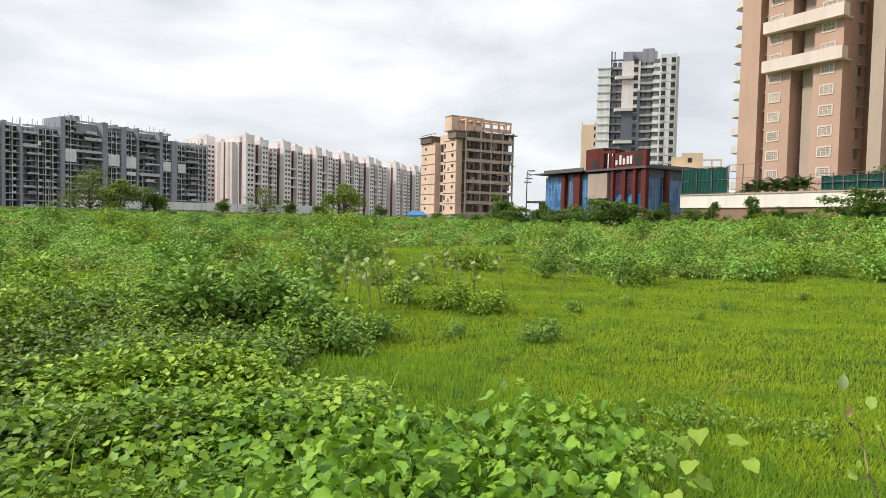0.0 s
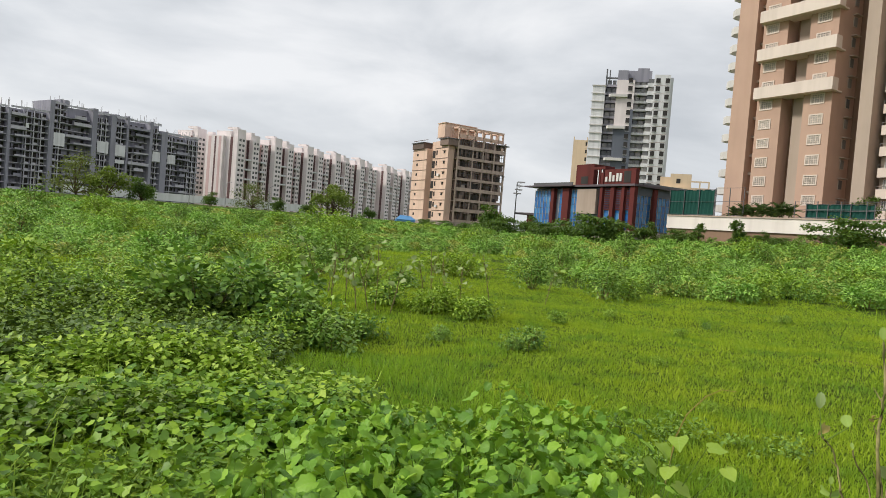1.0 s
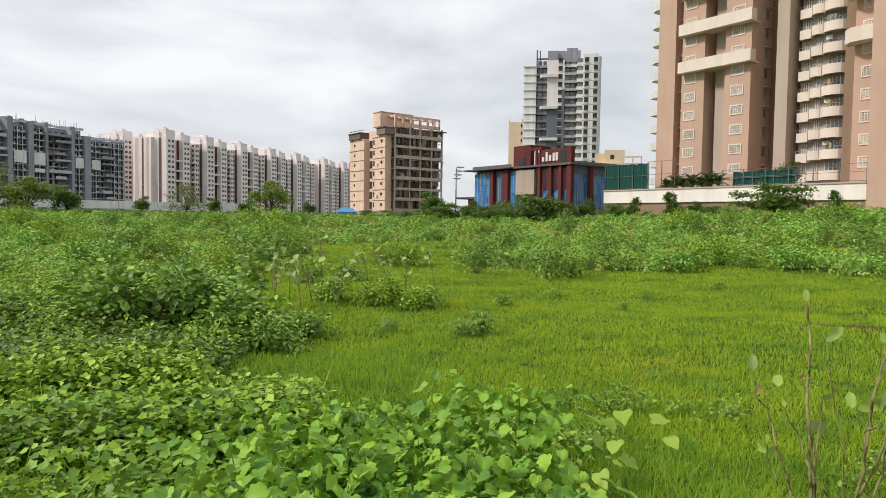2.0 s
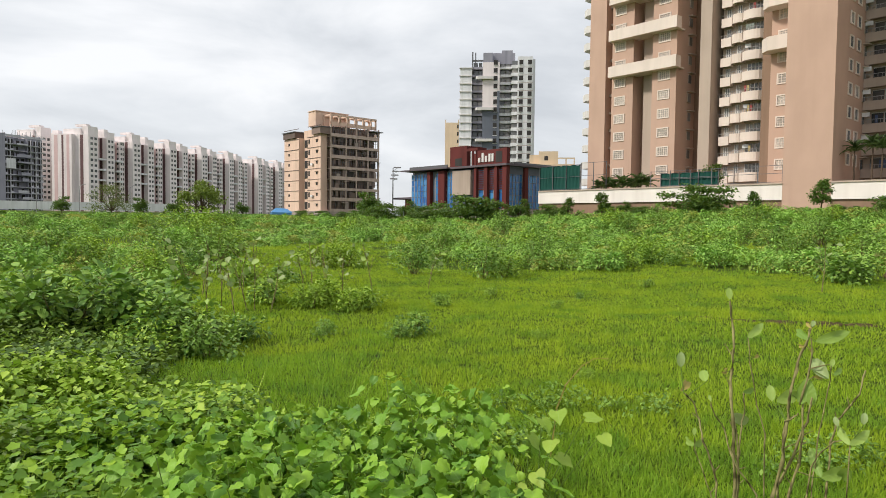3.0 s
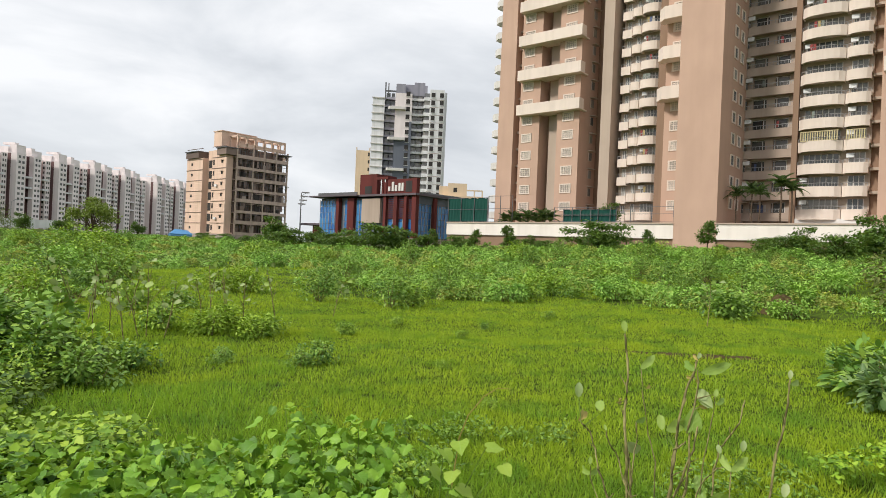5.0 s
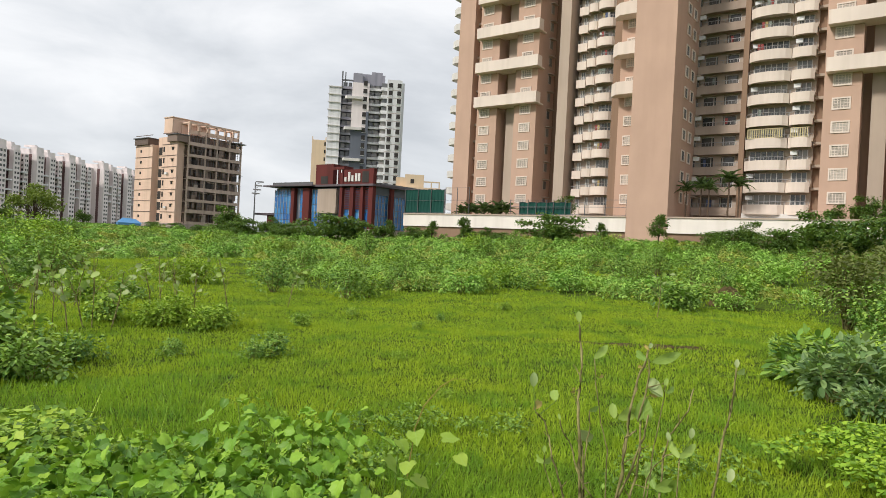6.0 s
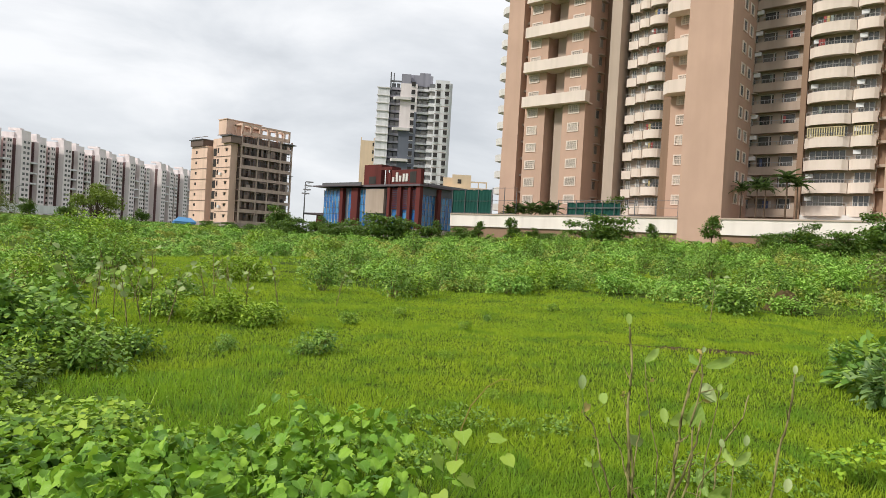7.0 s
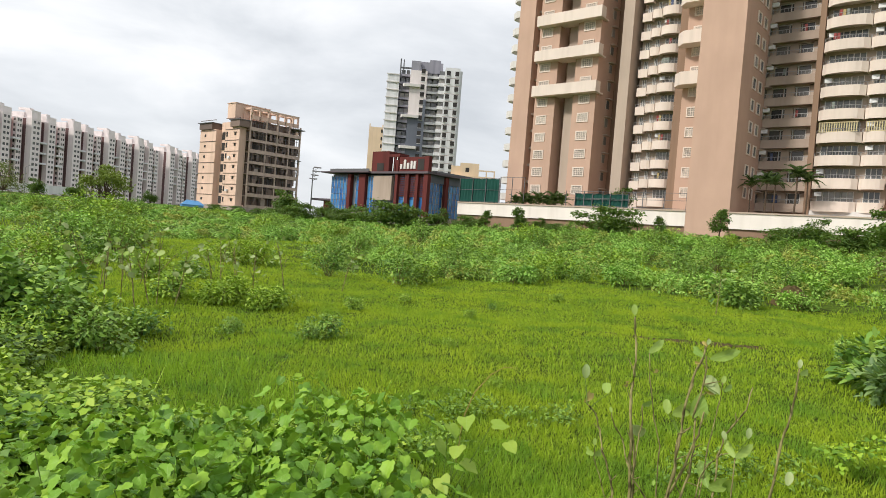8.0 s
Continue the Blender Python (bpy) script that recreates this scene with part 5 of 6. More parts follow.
for x, y, k, s in ((3.4, 21.2, 0, 0.9), (5.3, 19.6, 0, 0.95), (1.3, 23.6, 1, 0.9), (0.3, 23.0, 1, 0.8), (6.2, 20.2, 1, 0.8), (9.6, 20.4, 2, 0.9), (10.6, 21.2, 1, 0.9), (8.0, 22.4, 0, 0.8), (14.0, 20.4, 2, 0.9)) + (
                   (12.4, 22.6, 1, 1.0), (16.6, 15.2, 2, 0.7), (18.8, 18.0, 0, 0.9), (20.5, 19.0, 0, 1.0), (22.5, 20.5, 1, 1.1), (-7.0, 22.0, 1, 1.0), (-4.2, 19.0, 1, 0.9),
                   (-9.5, 24.0, 0, 0.9), (-3.2, 26.5, 1, 1.0), (-12.8, 17.5, 2, 1.0), (-11.0, 14.0, 2, 0.9), (-14.0, 22.5, 0, 1.0), (-5.8, 31.0, 2, 1.2), (17.0, 26.0, 1, 1.1), (6.0, 30.0, 0, 1.0), (11.0, 31.0, 1, 1.1),
                   (24.0, 27.0, 0, 1.1), (-9.0, 52.0, 1, 2.0), (-6.5, 50.0, 1, 1.8), (3.0, 44.0, 1, 1.4), (14.0, 46.0, 0, 1.4), (22.0, 44.0, 1, 1.5), (30.0, 40.0, 0, 1.5), (-22.0, 44.0, 1, 1.5), (-30.0, 50.0, 0, 1.6)):
    bush("weed_bush", FINE_BUSH[k], x, y, "loose green shrub of small leaves in the field", group="field shrubs", rz=57 * x + 31 * y, s=s)
_g = random.Random(77)
_count = 0
while _count < 90:
    _r, _a = 19 * (85 / 19) ** _g.random(), radians(-38 + 98 * _g.random())
    x, y = _r * math.sin(_a), _r * math.cos(_a)
    if bool(basin(np.array([x]), np.array([y]), 0.0)[0]) or 0.866 * x + 0.5 * y > 86:
        continue
    bush("weed_bush", FINE_BUSH[_g.randrange(3)], x, y, "loose green shrub of small leaves in the field", group="field shrubs", rz=360 * _g.random(), s=(0.6 + 0.4 * _g.random()) * (1 + 0.006 * _r))
    _count += 1
# thicket beside the basin
THICKET = [bush_parts(1.3, 2.4, 1900, 0.12, LEAF_TINY, L_OLIVE, 31, 12), bush_parts(1.1, 1.7, 1500, 0.12, LEAF_TINY, L_DARK, 32, 12)]
for x, y, k, s in ((15.3, 10.6, 0, 1.0), (17.0, 10.4, 1, 1.1), (14.4, 9.2, 1, 0.8), (18.8, 11.6, 0, 1.15), (16.4, 8.6, 0, 1.0), (12.9, 7.6, 1, 0.7), (21.0, 13.4, 0, 1.0), (19.4, 9.0, 1, 1.2)):
    bush("thicket_shrub", THICKET[k], x, y, "tall tangled shrub at the edge of the grass", "shrub", "thicket shrubs", rz=57 * x + 31 * y, s=s)
MILK = [bush_parts(0.75, 0.75, 620, 0.165, LEAF_LONG, L_DARK, 41, 9), bush_parts(0.7, 0.7, 560, 0.155, LEAF_LONG, L_MILK, 42, 9)]
for x, y, k, s in ((7.7, 5.5, 1, 0.85), (8.4, 5.5, 1, 0.85), (8.4, 6.2, 0, 0.9), (9.3, 6.0, 1, 1.0), (7.3, 4.8, 1, 0.55), (9.0, 4.9, 0, 0.85)):
    bush("milkweed_bush", MILK[k], x, y, "broad-leaved grey-green bush beside the grass", "bush", "milkweed bushes", rz=57 * x + 31 * y, s=s)


# ---- broad-leaved plants in front of the camera ----
def veined(name, base):
    """Lobed leaf with paler ribs, for single leaves."""
    m = foliage(name, *base, 0.52, 0.26, 2.0)
    nt = m.node_tree
    bsdf = nt.nodes["Principled BSDF"]
    tc = nt.nodes.new("ShaderNodeTexCoord")
    sp = nt.nodes.new("ShaderNodeSeparateXYZ")
    nt.links.new(tc.outputs["Object"], sp.inputs[0])
    ab = nt.nodes.new("ShaderNodeMath")
    ab.operation = "ABSOLUTE"
    nt.links.new(sp.outputs[0], ab.inputs[0])
    sl = nt.nodes.new("ShaderNodeMath")
    sl.operation = "MULTIPLY_ADD"
    nt.links.new(ab.outputs[0], sl.inputs[0])
    sl.inputs[1].default_value = -0.8
    nt.links.new(sp.outputs[1], sl.inputs[2])
    sn = nt.nodes.new("ShaderNodeMath")
    sn.operation = "SINE"
    mu = nt.nodes.new("ShaderNodeMath")
    mu.operation = "MULTIPLY"
    mu.inputs[1].default_value = 30.0
    nt.links.new(sl.outputs[0], mu.inputs[0])
    nt.links.new(mu.outputs[0], sn.inputs[0])
    bp = nt.nodes.new("ShaderNodeBump")
    bp.inputs["Strength"].default_value = 0.07
    bp.inputs["Distance"].default_value = 0.01
    nt.links.new(sn.outputs[0], bp.inputs["Height"])
    nt.links.new(bp.outputs[0], bsdf.inputs["Normal"])
    rib = nt.nodes.new("ShaderNodeMath")
    rib.operation = "LESS_THAN"
    rib.inputs[1].default_value = 0.018
    nt.links.new(ab.outputs[0], rib.inputs[0])
    old = bsdf.inputs["Base Color"].links[0].from_socket
    fac = nt.nodes.new("ShaderNodeMath")
    fac.operation = "MULTIPLY"
    fac.inputs[1].default_value = 0.45
    nt.links.new(rib.outputs[0], fac.inputs[0])
    nt.links.new(mixed(nt, fac.outputs[0], old, (0.34, 0.50, 0.14)), bsdf.inputs["Base Color"])
    return m


L_VEIN = veined("veined_lobed_leaf", ((0.065, 0.17, 0.018), (0.18, 0.375, 0.035), (0.34, 0.55, 0.055)))
L_YOUNG = veined("young_lobed_leaf", ((0.18, 0.34, 0.025), (0.26, 0.44, 0.035), (0.34, 0.52, 0.045)))
L_HEART = veined("veined_heart_leaf", ((0.22, 0.36, 0.04), (0.30, 0.44, 0.055), (0.38, 0.50, 0.07)))
L_OVAL = veined("veined_oval_leaf", ((0.17, 0.30, 0.045), (0.25, 0.38, 0.065), (0.34, 0.46, 0.10)))


def leaf_mesh(template, mat, curl):
    """A single cupped leaf, unit long, its rim waved."""
    v, t = template
    v = v.copy()
    v[1:, 2] += curl * (v[1:, 1] - 0.4) ** 2 * -1.0 + 0.05 * np.sin(np.arange(len(v) - 1) * 2.4 + 9 * curl)
    me = arrays_mesh("leaf", v, t, mat)
    me.polygons.foreach_set("use_smooth", [True] * len(me.polygons))
    return me


LOBED = [leaf_mesh(t, L_VEIN, c) for t, c in ((LEAF_TOOTHED, 0.15), (LEAF_TOOTHED_WIDE, 0.3), (LEAF_TOOTHED, 0.5), (LEAF_LOBED, 0.4))]
YOUNG = [leaf_mesh(LEAF_TOOTHED, L_YOUNG, c) for c in (-0.2, 0.4)]


def broad_plant(seed, H, n, size):
    """A weed with single lobed leaves on thin stalks round a few stems."""
    g = random.Random(seed)
    ob = thing("broadleaf_plant", 0, 0, 0, 0, "green weed with large lobed leaves on thin stems", "plant", "broad-leaved plants")
    tips = []
    for i in range(3):
        a, lean = g.random() * 6.28, 0.10 + 0.22 * g.random()
        top = Vector((lean * math.sin(a), lean * math.cos(a), H * (0.75 + 0.25 * g.random())))
        pts = [(0.02 * i, 0, -0.02), tuple(top * 0.5 + Vector((0.02, 0.01, 0.02))), tuple(top)]
        part("stem", Geo().tube(pts, [0.005, 0.004, 0.002], 5), M_GREENSTEM, ob)
        tips.append(top)
    for i in range(n):
        top = tips[i % 3]
        f = 0.45 + 0.55 * (i / n) ** 0.6
        a = i * 2.4 + g.random()
        out = 0.05 + (0.20 * (1.15 - f) + 0.07) * (0.6 + 0.7 * g.random())
        p = Vector((top.x * f + out * math.sin(a), top.y * f + out * math.cos(a), top.z * f + 0.03 + 0.05 * g.random()))
        lf = part("leaf", g.choice(LOBED), None, ob)
        s = size * (0.6 + 0.55 * g.random()) * (1.25 - 0.5 * f)
        q = Euler((radians(g.gauss(-30, 24)), radians(g.gauss(0, 22)), -a + g.gauss(0, 0.4))).to_matrix().to_4x4()
        lf.matrix_basis = Matrix.Translation(p) @ q @ Matrix.Diagonal((s, s, s, 1))
    for i in range(9):
        top, a = tips[i % 3], i * 2.1 + g.random()
        lf = part("leaf", g.choice(YOUNG), None, ob, "small yellow-green young leaf")
        s = size * (0.25 + 0.25 * g.random())
        q = Euler((radians(g.gauss(15, 25)), radians(g.gauss(0, 20)), -a)).to_matrix().to_4x4()
        lf.matrix_basis = Matrix.Translation(top + Vector((0.02 * math.sin(a), 0.02 * math.cos(a), 0.01 + 0.03 * g.random()))) @ q @ Matrix.Diagonal((s, s, s, 1))
    return ob


def build_foreground():
    g = random.Random(12)
    # tall broad-leaved clump before the camera
    kinds = []
    spots = []
    while len(spots) < 46:
        az, r = radians(-12 + 27 * g.random()), 2.0 + 2.0 * g.random()
        x, y = r * math.sin(az), r * math.cos(az)
        if x > 0.95 + 0.1 * (4 - y) or min([(x - a) ** 2 + (y - b) ** 2 for a, b in spots] + [1]) < 0.035:
            continue
        spots.append((x, y))
    for i in range(5):
        kinds.append(broad_plant(100 + i, 0.46 + 0.06 * i, 52, 0.108))
    for i, (x, y) in enumerate(spots):
        m = pose(x, y, float(lie(x, y)), 0, 0, g.random() * 360)
        k = kinds[i % 5]
        if i < 5:
            k.matrix_basis = m
        else:
            copy_thing(k, m)
    # lower carpet of smaller leaves beside it
    x, y, r = in_sector(4600, 1.9, 7.6, -48, -5)
    az = np.degrees(np.arctan2(x, y))
    keep = ~((az > -12) & (r < 4.2)) & (az < -4 - 3.2 * np.clip(r - 4.2, 0, 2)) & (rng.random(len(x)) < np.where(wave(x, y, 0.6) > 0.58, 0.05, 1.0) * (1.1 - step((r - 5) / 2.8)))
    x, y, r = x[keep], y[keep], r[keep]
    H = (0.08 + 0.56 * wave(x, y, 0.9) ** 1.5) * (0.6 + 0.7 * rng.random(len(x))) * (1.0 - 0.72 * step((r - 3.6) / 3.2))
    c = leaf_cloud(x, y, lie(x, y), 0.16 + 0.08 * rng.random(len(x)), H, 21, 0.033 + 0.0056 * r, LEAF_PALMATE, 0.5, 0.05, 0.85)
    tagged(new("leaf_carpet", arrays_mesh("leaf_carpet", *c, L_BROAD)), "carpet of bright green lobed leaves", "weeds", kind="stuff")
    # lower weeds that carry the cover on towards the dark bushes
    x, y, r = in_sector(5200, 4.4, 12, -48, -5)
    keep = ~basin(x, y) & (rng.random(len(x)) < np.where(wave(x, y, 0.8) > 0.60, 0.2, 1.0))
    x, y, r = x[keep], y[keep], r[keep]
    # same olive, shade-toned leaves in patches, more of them to the left
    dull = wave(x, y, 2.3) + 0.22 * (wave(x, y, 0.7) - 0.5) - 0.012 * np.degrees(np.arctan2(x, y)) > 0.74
    for name, m, mat, label in (("mid_weeds", ~dull, L_WEED, "ankle-high cover of green weeds"), ("dull_weeds", dull, L_SHADY, "dull olive green weeds in low tangled heaps, shade in their colour")):
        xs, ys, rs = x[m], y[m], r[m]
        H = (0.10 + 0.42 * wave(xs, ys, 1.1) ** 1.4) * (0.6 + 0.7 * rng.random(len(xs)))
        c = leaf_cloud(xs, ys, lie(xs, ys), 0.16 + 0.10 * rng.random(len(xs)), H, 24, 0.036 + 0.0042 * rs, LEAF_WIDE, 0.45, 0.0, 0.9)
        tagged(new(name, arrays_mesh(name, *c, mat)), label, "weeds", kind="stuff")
    # low leafy weeds standing in the near grass
    x, y, r = in_sector(900, 2.5, 6.4, 8, 50)
    keep = basin(x, y) & (wave(x, y, 0.9) + 0.3 * wave(x, y, 0.3) > 0.80 + 0.05 * (r - 2.5))
    x, y, r = x[keep], y[keep], r[keep]
    c = leaf_cloud(x, y, lie(x, y), 0.07 + 0.07 * rng.random(len(x)), 0.05 + 0.14 * rng.random(len(x)), 22, 0.022 + 0.003 * r, LEAF_TINY, 0.3)
    tagged(new("low_leafy_weeds", arrays_mesh("low_leafy_weeds", *c, L_UNDER)), "low dark leafy weeds in the near grass", "weeds", kind="stuff")
    # long arching blades between the leaves
    x, y, r = in_sector(3600, 1.9, 7.5, -48, 2)
    keep = (wave(x, y, 0.8) > 0.42) & ~((np.degrees(np.arctan2(x, y)) > -12) & (r < 4.4)) & ~basin(x, y)
    x, y, r = x[keep], y[keep], r[keep]
    n = len(x)
    hb = (0.22 + 0.34 * rng.random(n))
    v, t = scattered(BLADE, np.stack([x, y, lie(x, y) - 0.01], 1), turns(rng.random(n) * 6.2832, rng.normal(-0.1, 0.3, n), rng.normal(0, 0.25, n)), np.stack([0.006 + 0.0012 * r, hb * 1.6, hb], 1))
    tagged(new("long_grass", arrays_mesh("long_grass", v, t, L_WEED)), "long arching grass blades between lobed leaves", "grass", kind="stuff")
    # bright patch of small leaves on the other side
    x, y, r = in_sector(4800, 3.2, 7.4, 44, 72)
    keep = (wave(x, y, 0.55) + 0.25 * rng.random(len(x)) < 0.86) & (x + 0.5 * (wave(x, y, 0.8) - 0.5) > 3.9 + 0.15 * y) & (r < 5.2 + 0.12 * (np.degrees(np.arctan2(x, y)) - 44))
    x, y, r = x[keep], y[keep], r[keep]
    c = leaf_cloud(x, y, lie(x, y), 0.15 + 0.08 * rng.random(len(x)), 0.16 + 0.24 * wave(x, y, 0.7), 12, 0.036 + 0.0012 * r, LEAF_BROAD, 0.5, 0.0, 0.7)
    tagged(new("clover_patch", arrays_mesh("clover_patch", *c, L_CLOVER)), "bright green patch of small rounded leaves", "weeds", kind="stuff")


build_foreground()
OVAL = [leaf_mesh(LEAF_OVAL, L_OVAL, c) for c in (0.1, 0.5)]
HEART = [leaf_mesh(LEAF_HEART, L_HEART, c) for c in (0.1, 0.3)]
L_PALE = veined("pale_grey_leaf", ((0.25, 0.33, 0.12), (0.32, 0.40, 0.16), (0.40, 0.47, 0.21)))
STALK_LEAF = {"oval": OVAL[0], "round": leaf_mesh(LEAF_HEART, L_OVAL, 0.1), "long": leaf_mesh(LEAF_LONG, L_OVAL, 0.3), "pale": leaf_mesh(LEAF_OVAL, L_PALE, 0.4), "dry": leaf_mesh(LEAF_LONG, L_DRY, 0.5)}


def set_leaf(parent, mesh, p, size, yaw, tilt, rollv=0.0):
    lf = part("leaf", mesh, None, parent)
    lf.matrix_basis = pose(p[0], p[1], p[2], tilt, rollv, yaw) @ Matrix.Diagonal((size, size, size, 1))
    return lf


def build_stalks():
    """Thin woody milkweed stalks, nearly bare, with a few oval leaves near the tips. Bearings in degrees, heights in metres."""
    g = random.Random(4)
    away = 4.0

    def spot(a, z, r=away):
        return Vector((r * math.sin(radians(a)), r * math.cos(radians(a)), z))

    def stalk(line, leaves, thick=0.0095):
        """line: bends of the stem (bearing, height). leaves: kind, bearing, height, size, clock angle, face turn."""
        foot = spot(line[0][0], 0)
        foot.z = float(lie(foot.x, foot.y))
        ob = thing("milkweed_stalk", foot.x, foot.y, foot.z, 0, "thin woody stalk with a few pale oval leaves", "plant", "bare stalks")
        raw = [spot(a, z, away + g.gauss(0, 0.03)) - foot for a, z in line]
        if line[0][1] < 0.3:
            raw.insert(0, Vector((0, 0, -0.03)))
        pts = []
        for a, b in zip(raw, raw[1:]):
            for k in range(3):
                pts.append(tuple(a.lerp(b, k / 3) + Vector((g.gauss(0, 0.0025), g.gauss(0, 0.0025), 0))))
        pts.append(tuple(raw[-1]))
        n = len(pts)
        part("stem", Geo().tube(pts, [thick * (1 - 0.45 * i / n) * (1 + 0.20 * math.sin(i * 2.3)) for i in range(n)], 7), M_STALK, ob, smooth=True)
        for k in range(3 if thick > 0.006 else 1):
            i = n // 3 + k * n // 6
            p, q = Vector(pts[i]), Vector((g.gauss(0, 0.04), g.gauss(0, 0.04), 0.03 + 0.04 * g.random()))
            part("twig", Geo().tube([tuple(p), tuple(p + 0.6 * q), tuple(p + q)], [0.004, 0.003, 0.0015], 5), M_STALK, ob)
        for kind, a, z, size, clock, face in leaves:
            p = spot(a, z) - foot
            near = min(pts, key=lambda c: (Vector(c) - p).length)
            part("leaf_stalk", Geo().tube([near, tuple(p)], [0.003, 0.002], 5), M_STALK if kind == "dry" else M_GREENSTEM, ob)
            lf = part("leaf", STALK_LEAF[kind], None, ob)
            lf.matrix_basis = pose(p.x, p.y, p.z, face, clock, -a) @ Matrix.Diagonal((0.68 * size, 0.9 * size, size, 1))

    stalk([(36.3, 0.15), (36.1, 0.41), (36.0, 0.6), (35.7, 0.76), (35.8, 0.92), (35.9, 1.0), (35.7, 1.15), (35.5, 1.26)],
          [("oval", 35.5, 1.27, 0.075, -8, 80), ("dry", 35.2, 0.85, 0.12, 90, 12), ("pale", 35.9, 0.62, 0.14, 122, 62)], 0.0105)
    stalk([(36.4, 0.15), (36.5, 0.35), (36.2, 0.53), (36.1, 0.57)], [], 0.008)
    stalk([(36.5, 0.25), (36.5, 0.41), (36.6, 0.55), (36.8, 0.63), (36.7, 0.75)], [("long", 36.7, 0.75, 0.12, 82, 35)], 0.006)
    stalk([(39.0, 0.18), (39.7, 0.39), (39.7, 0.52), (39.9, 0.64), (40.1, 0.8), (40.5, 0.96), (41.1, 1.09), (41.4, 1.18)],
          [("long", 41.6, 1.07, 0.21, 70, 68), ("long", 41.1, 1.08, 0.15, -62, 35), ("dry", 41.3, 1.14, 0.06, -50, 50), ("pale", 41.3, 1.15, 0.05, 25, 50), ("dry", 40.9, 1.04, 0.07, -100, 40), ("dry", 41.2, 1.03, 0.06, 140, 50)], 0.0105)
    stalk([(40.7, 0.72), (41.3, 0.92), (41.4, 1.03), (41.3, 1.09)], [("dry", 41.6, 0.88, 0.11, 96, 35), ("pale", 42.5, 0.88, 0.15, -42, 62)], 0.006)
    stalk([(40.1, 0.2), (40.8, 0.39), (41.0, 0.56), (40.9, 0.73)], [("round", 41.1, 0.73, 0.165, 2, 80), ("long", 40.1, 0.77, 0.15, 100, 22)], 0.0085)
    stalk([(39.4, 0.24), (40.1, 0.38), (40.6, 0.5), (41.2, 0.63), (41.5, 0.77)], [], 0.0085)
    stalk([(39.7, 0.5), (39.7, 0.61), (40.1, 0.65), (40.6, 0.69)], [("oval", 38.8, 0.72, 0.10, -12, 72), ("oval", 39.1, 0.72, 0.15, 62, 62)], 0.006)
    stalk([(34.9, 0.2), (34.7, 0.27), (33.8, 0.44), (33.4, 0.55), (33.0, 0.65), (32.2, 0.72)],
          [("pale", 31.9, 0.86, 0.10, 0, 80), ("dry", 32.1, 0.73, 0.17, 46, 22), ("oval", 33.9, 0.79, 0.12, -28, 28)], 0.007)
    stalk([(34.6, 0.1), (33.9, 0.25), (33.2, 0.38), (33.1, 0.46)], [("oval", 33.1, 0.47, 0.05, 0, 80), ("long", 33.1, 0.41, 0.14, -80, 28), ("long", 33.1, 0.41, 0.14, 78, 28)], 0.004)
    stalk([(37.9, 0.17), (36.5, 0.32), (35.8, 0.41), (35.3, 0.52), (34.6, 0.61), (34.3, 0.68)], [("oval", 34.3, 0.68, 0.04, -20, 70)], 0.006)
    stalk([(41.6, 0.1), (41.8, 0.33), (42.0, 0.54), (42.3, 0.7), (42.6, 0.85), (42.7, 0.95)], [("oval", 42.7, 0.94, 0.055, 10, 75), ("long", 42.9, 0.90, 0.10, 48, 35)], 0.0045)
    stalk([(42.6, 0.2), (42.9, 0.52), (43.2, 0.64), (43.9, 0.73), (44.6, 0.82), (44.9, 0.94)], [("pale", 43.3, 0.63, 0.06, -22, 70)], 0.0065)
    stalk([(41.3, 0.22), (41.6, 0.38), (42.2, 0.48), (43.1, 0.57)], [("long", 42.3, 0.34, 0.19, -26, 60), ("oval", 42.3, 0.34, 0.15, 70, 60)], 0.005)
    stalk([(44.0, 0.1), (44.0, 0.35), (44.1, 0.54)], [("long", 44.1, 0.54, 0.15, -42, 50), ("long", 44.1, 0.54, 0.17, 52, 50), ("oval", 44.1, 0.42, 0.14, -160, 55), ("pale", 44.9, 0.66, 0.07, 4, 75)], 0.0055)
    stalk([(38.4, 0.28), (38.3, 0.53), (37.7, 0.68), (37.1, 0.93), (36.9, 1.06)], [("long", 36.9, 1.06, 0.165, 46, 50), ("dry", 37.4, 0.95, 0.07, 60, 30)], 0.0045)
    stalk([(46.6, 0.1), (46.8, 0.38), (47.2, 0.66), (47.5, 0.76), (47.8, 0.87), (47.9, 1.0), (48.0, 1.09)],
          [("pale", 48.0, 1.09, 0.055, 0, 78), ("long", 48.1, 1.06, 0.13, 72, 22), ("pale", 47.9, 0.45, 0.09, 8, 65)], 0.0085)
    # one arched dry grass stem
    pts = [(1.66, 4.28, float(lie(1.66, 4.28)) - 0.02), (1.70, 4.26, 0.39), (1.75, 4.23, 0.56), (1.85, 4.19, 0.70), (1.93, 4.15, 0.76), (2.02, 4.12, 0.76)]
    ob = thing("dry_grass_stem", pts[0][0], pts[0][1], pts[0][2] + 0.02, 0, "single arched straw-coloured grass stem", "grass")
    part("blade", Geo((pts[0][0], pts[0][1], pts[0][2] + 0.02)).tube(pts, [0.005, 0.005, 0.0045, 0.004, 0.003, 0.002], 5), L_DRY, ob)


build_stalks()


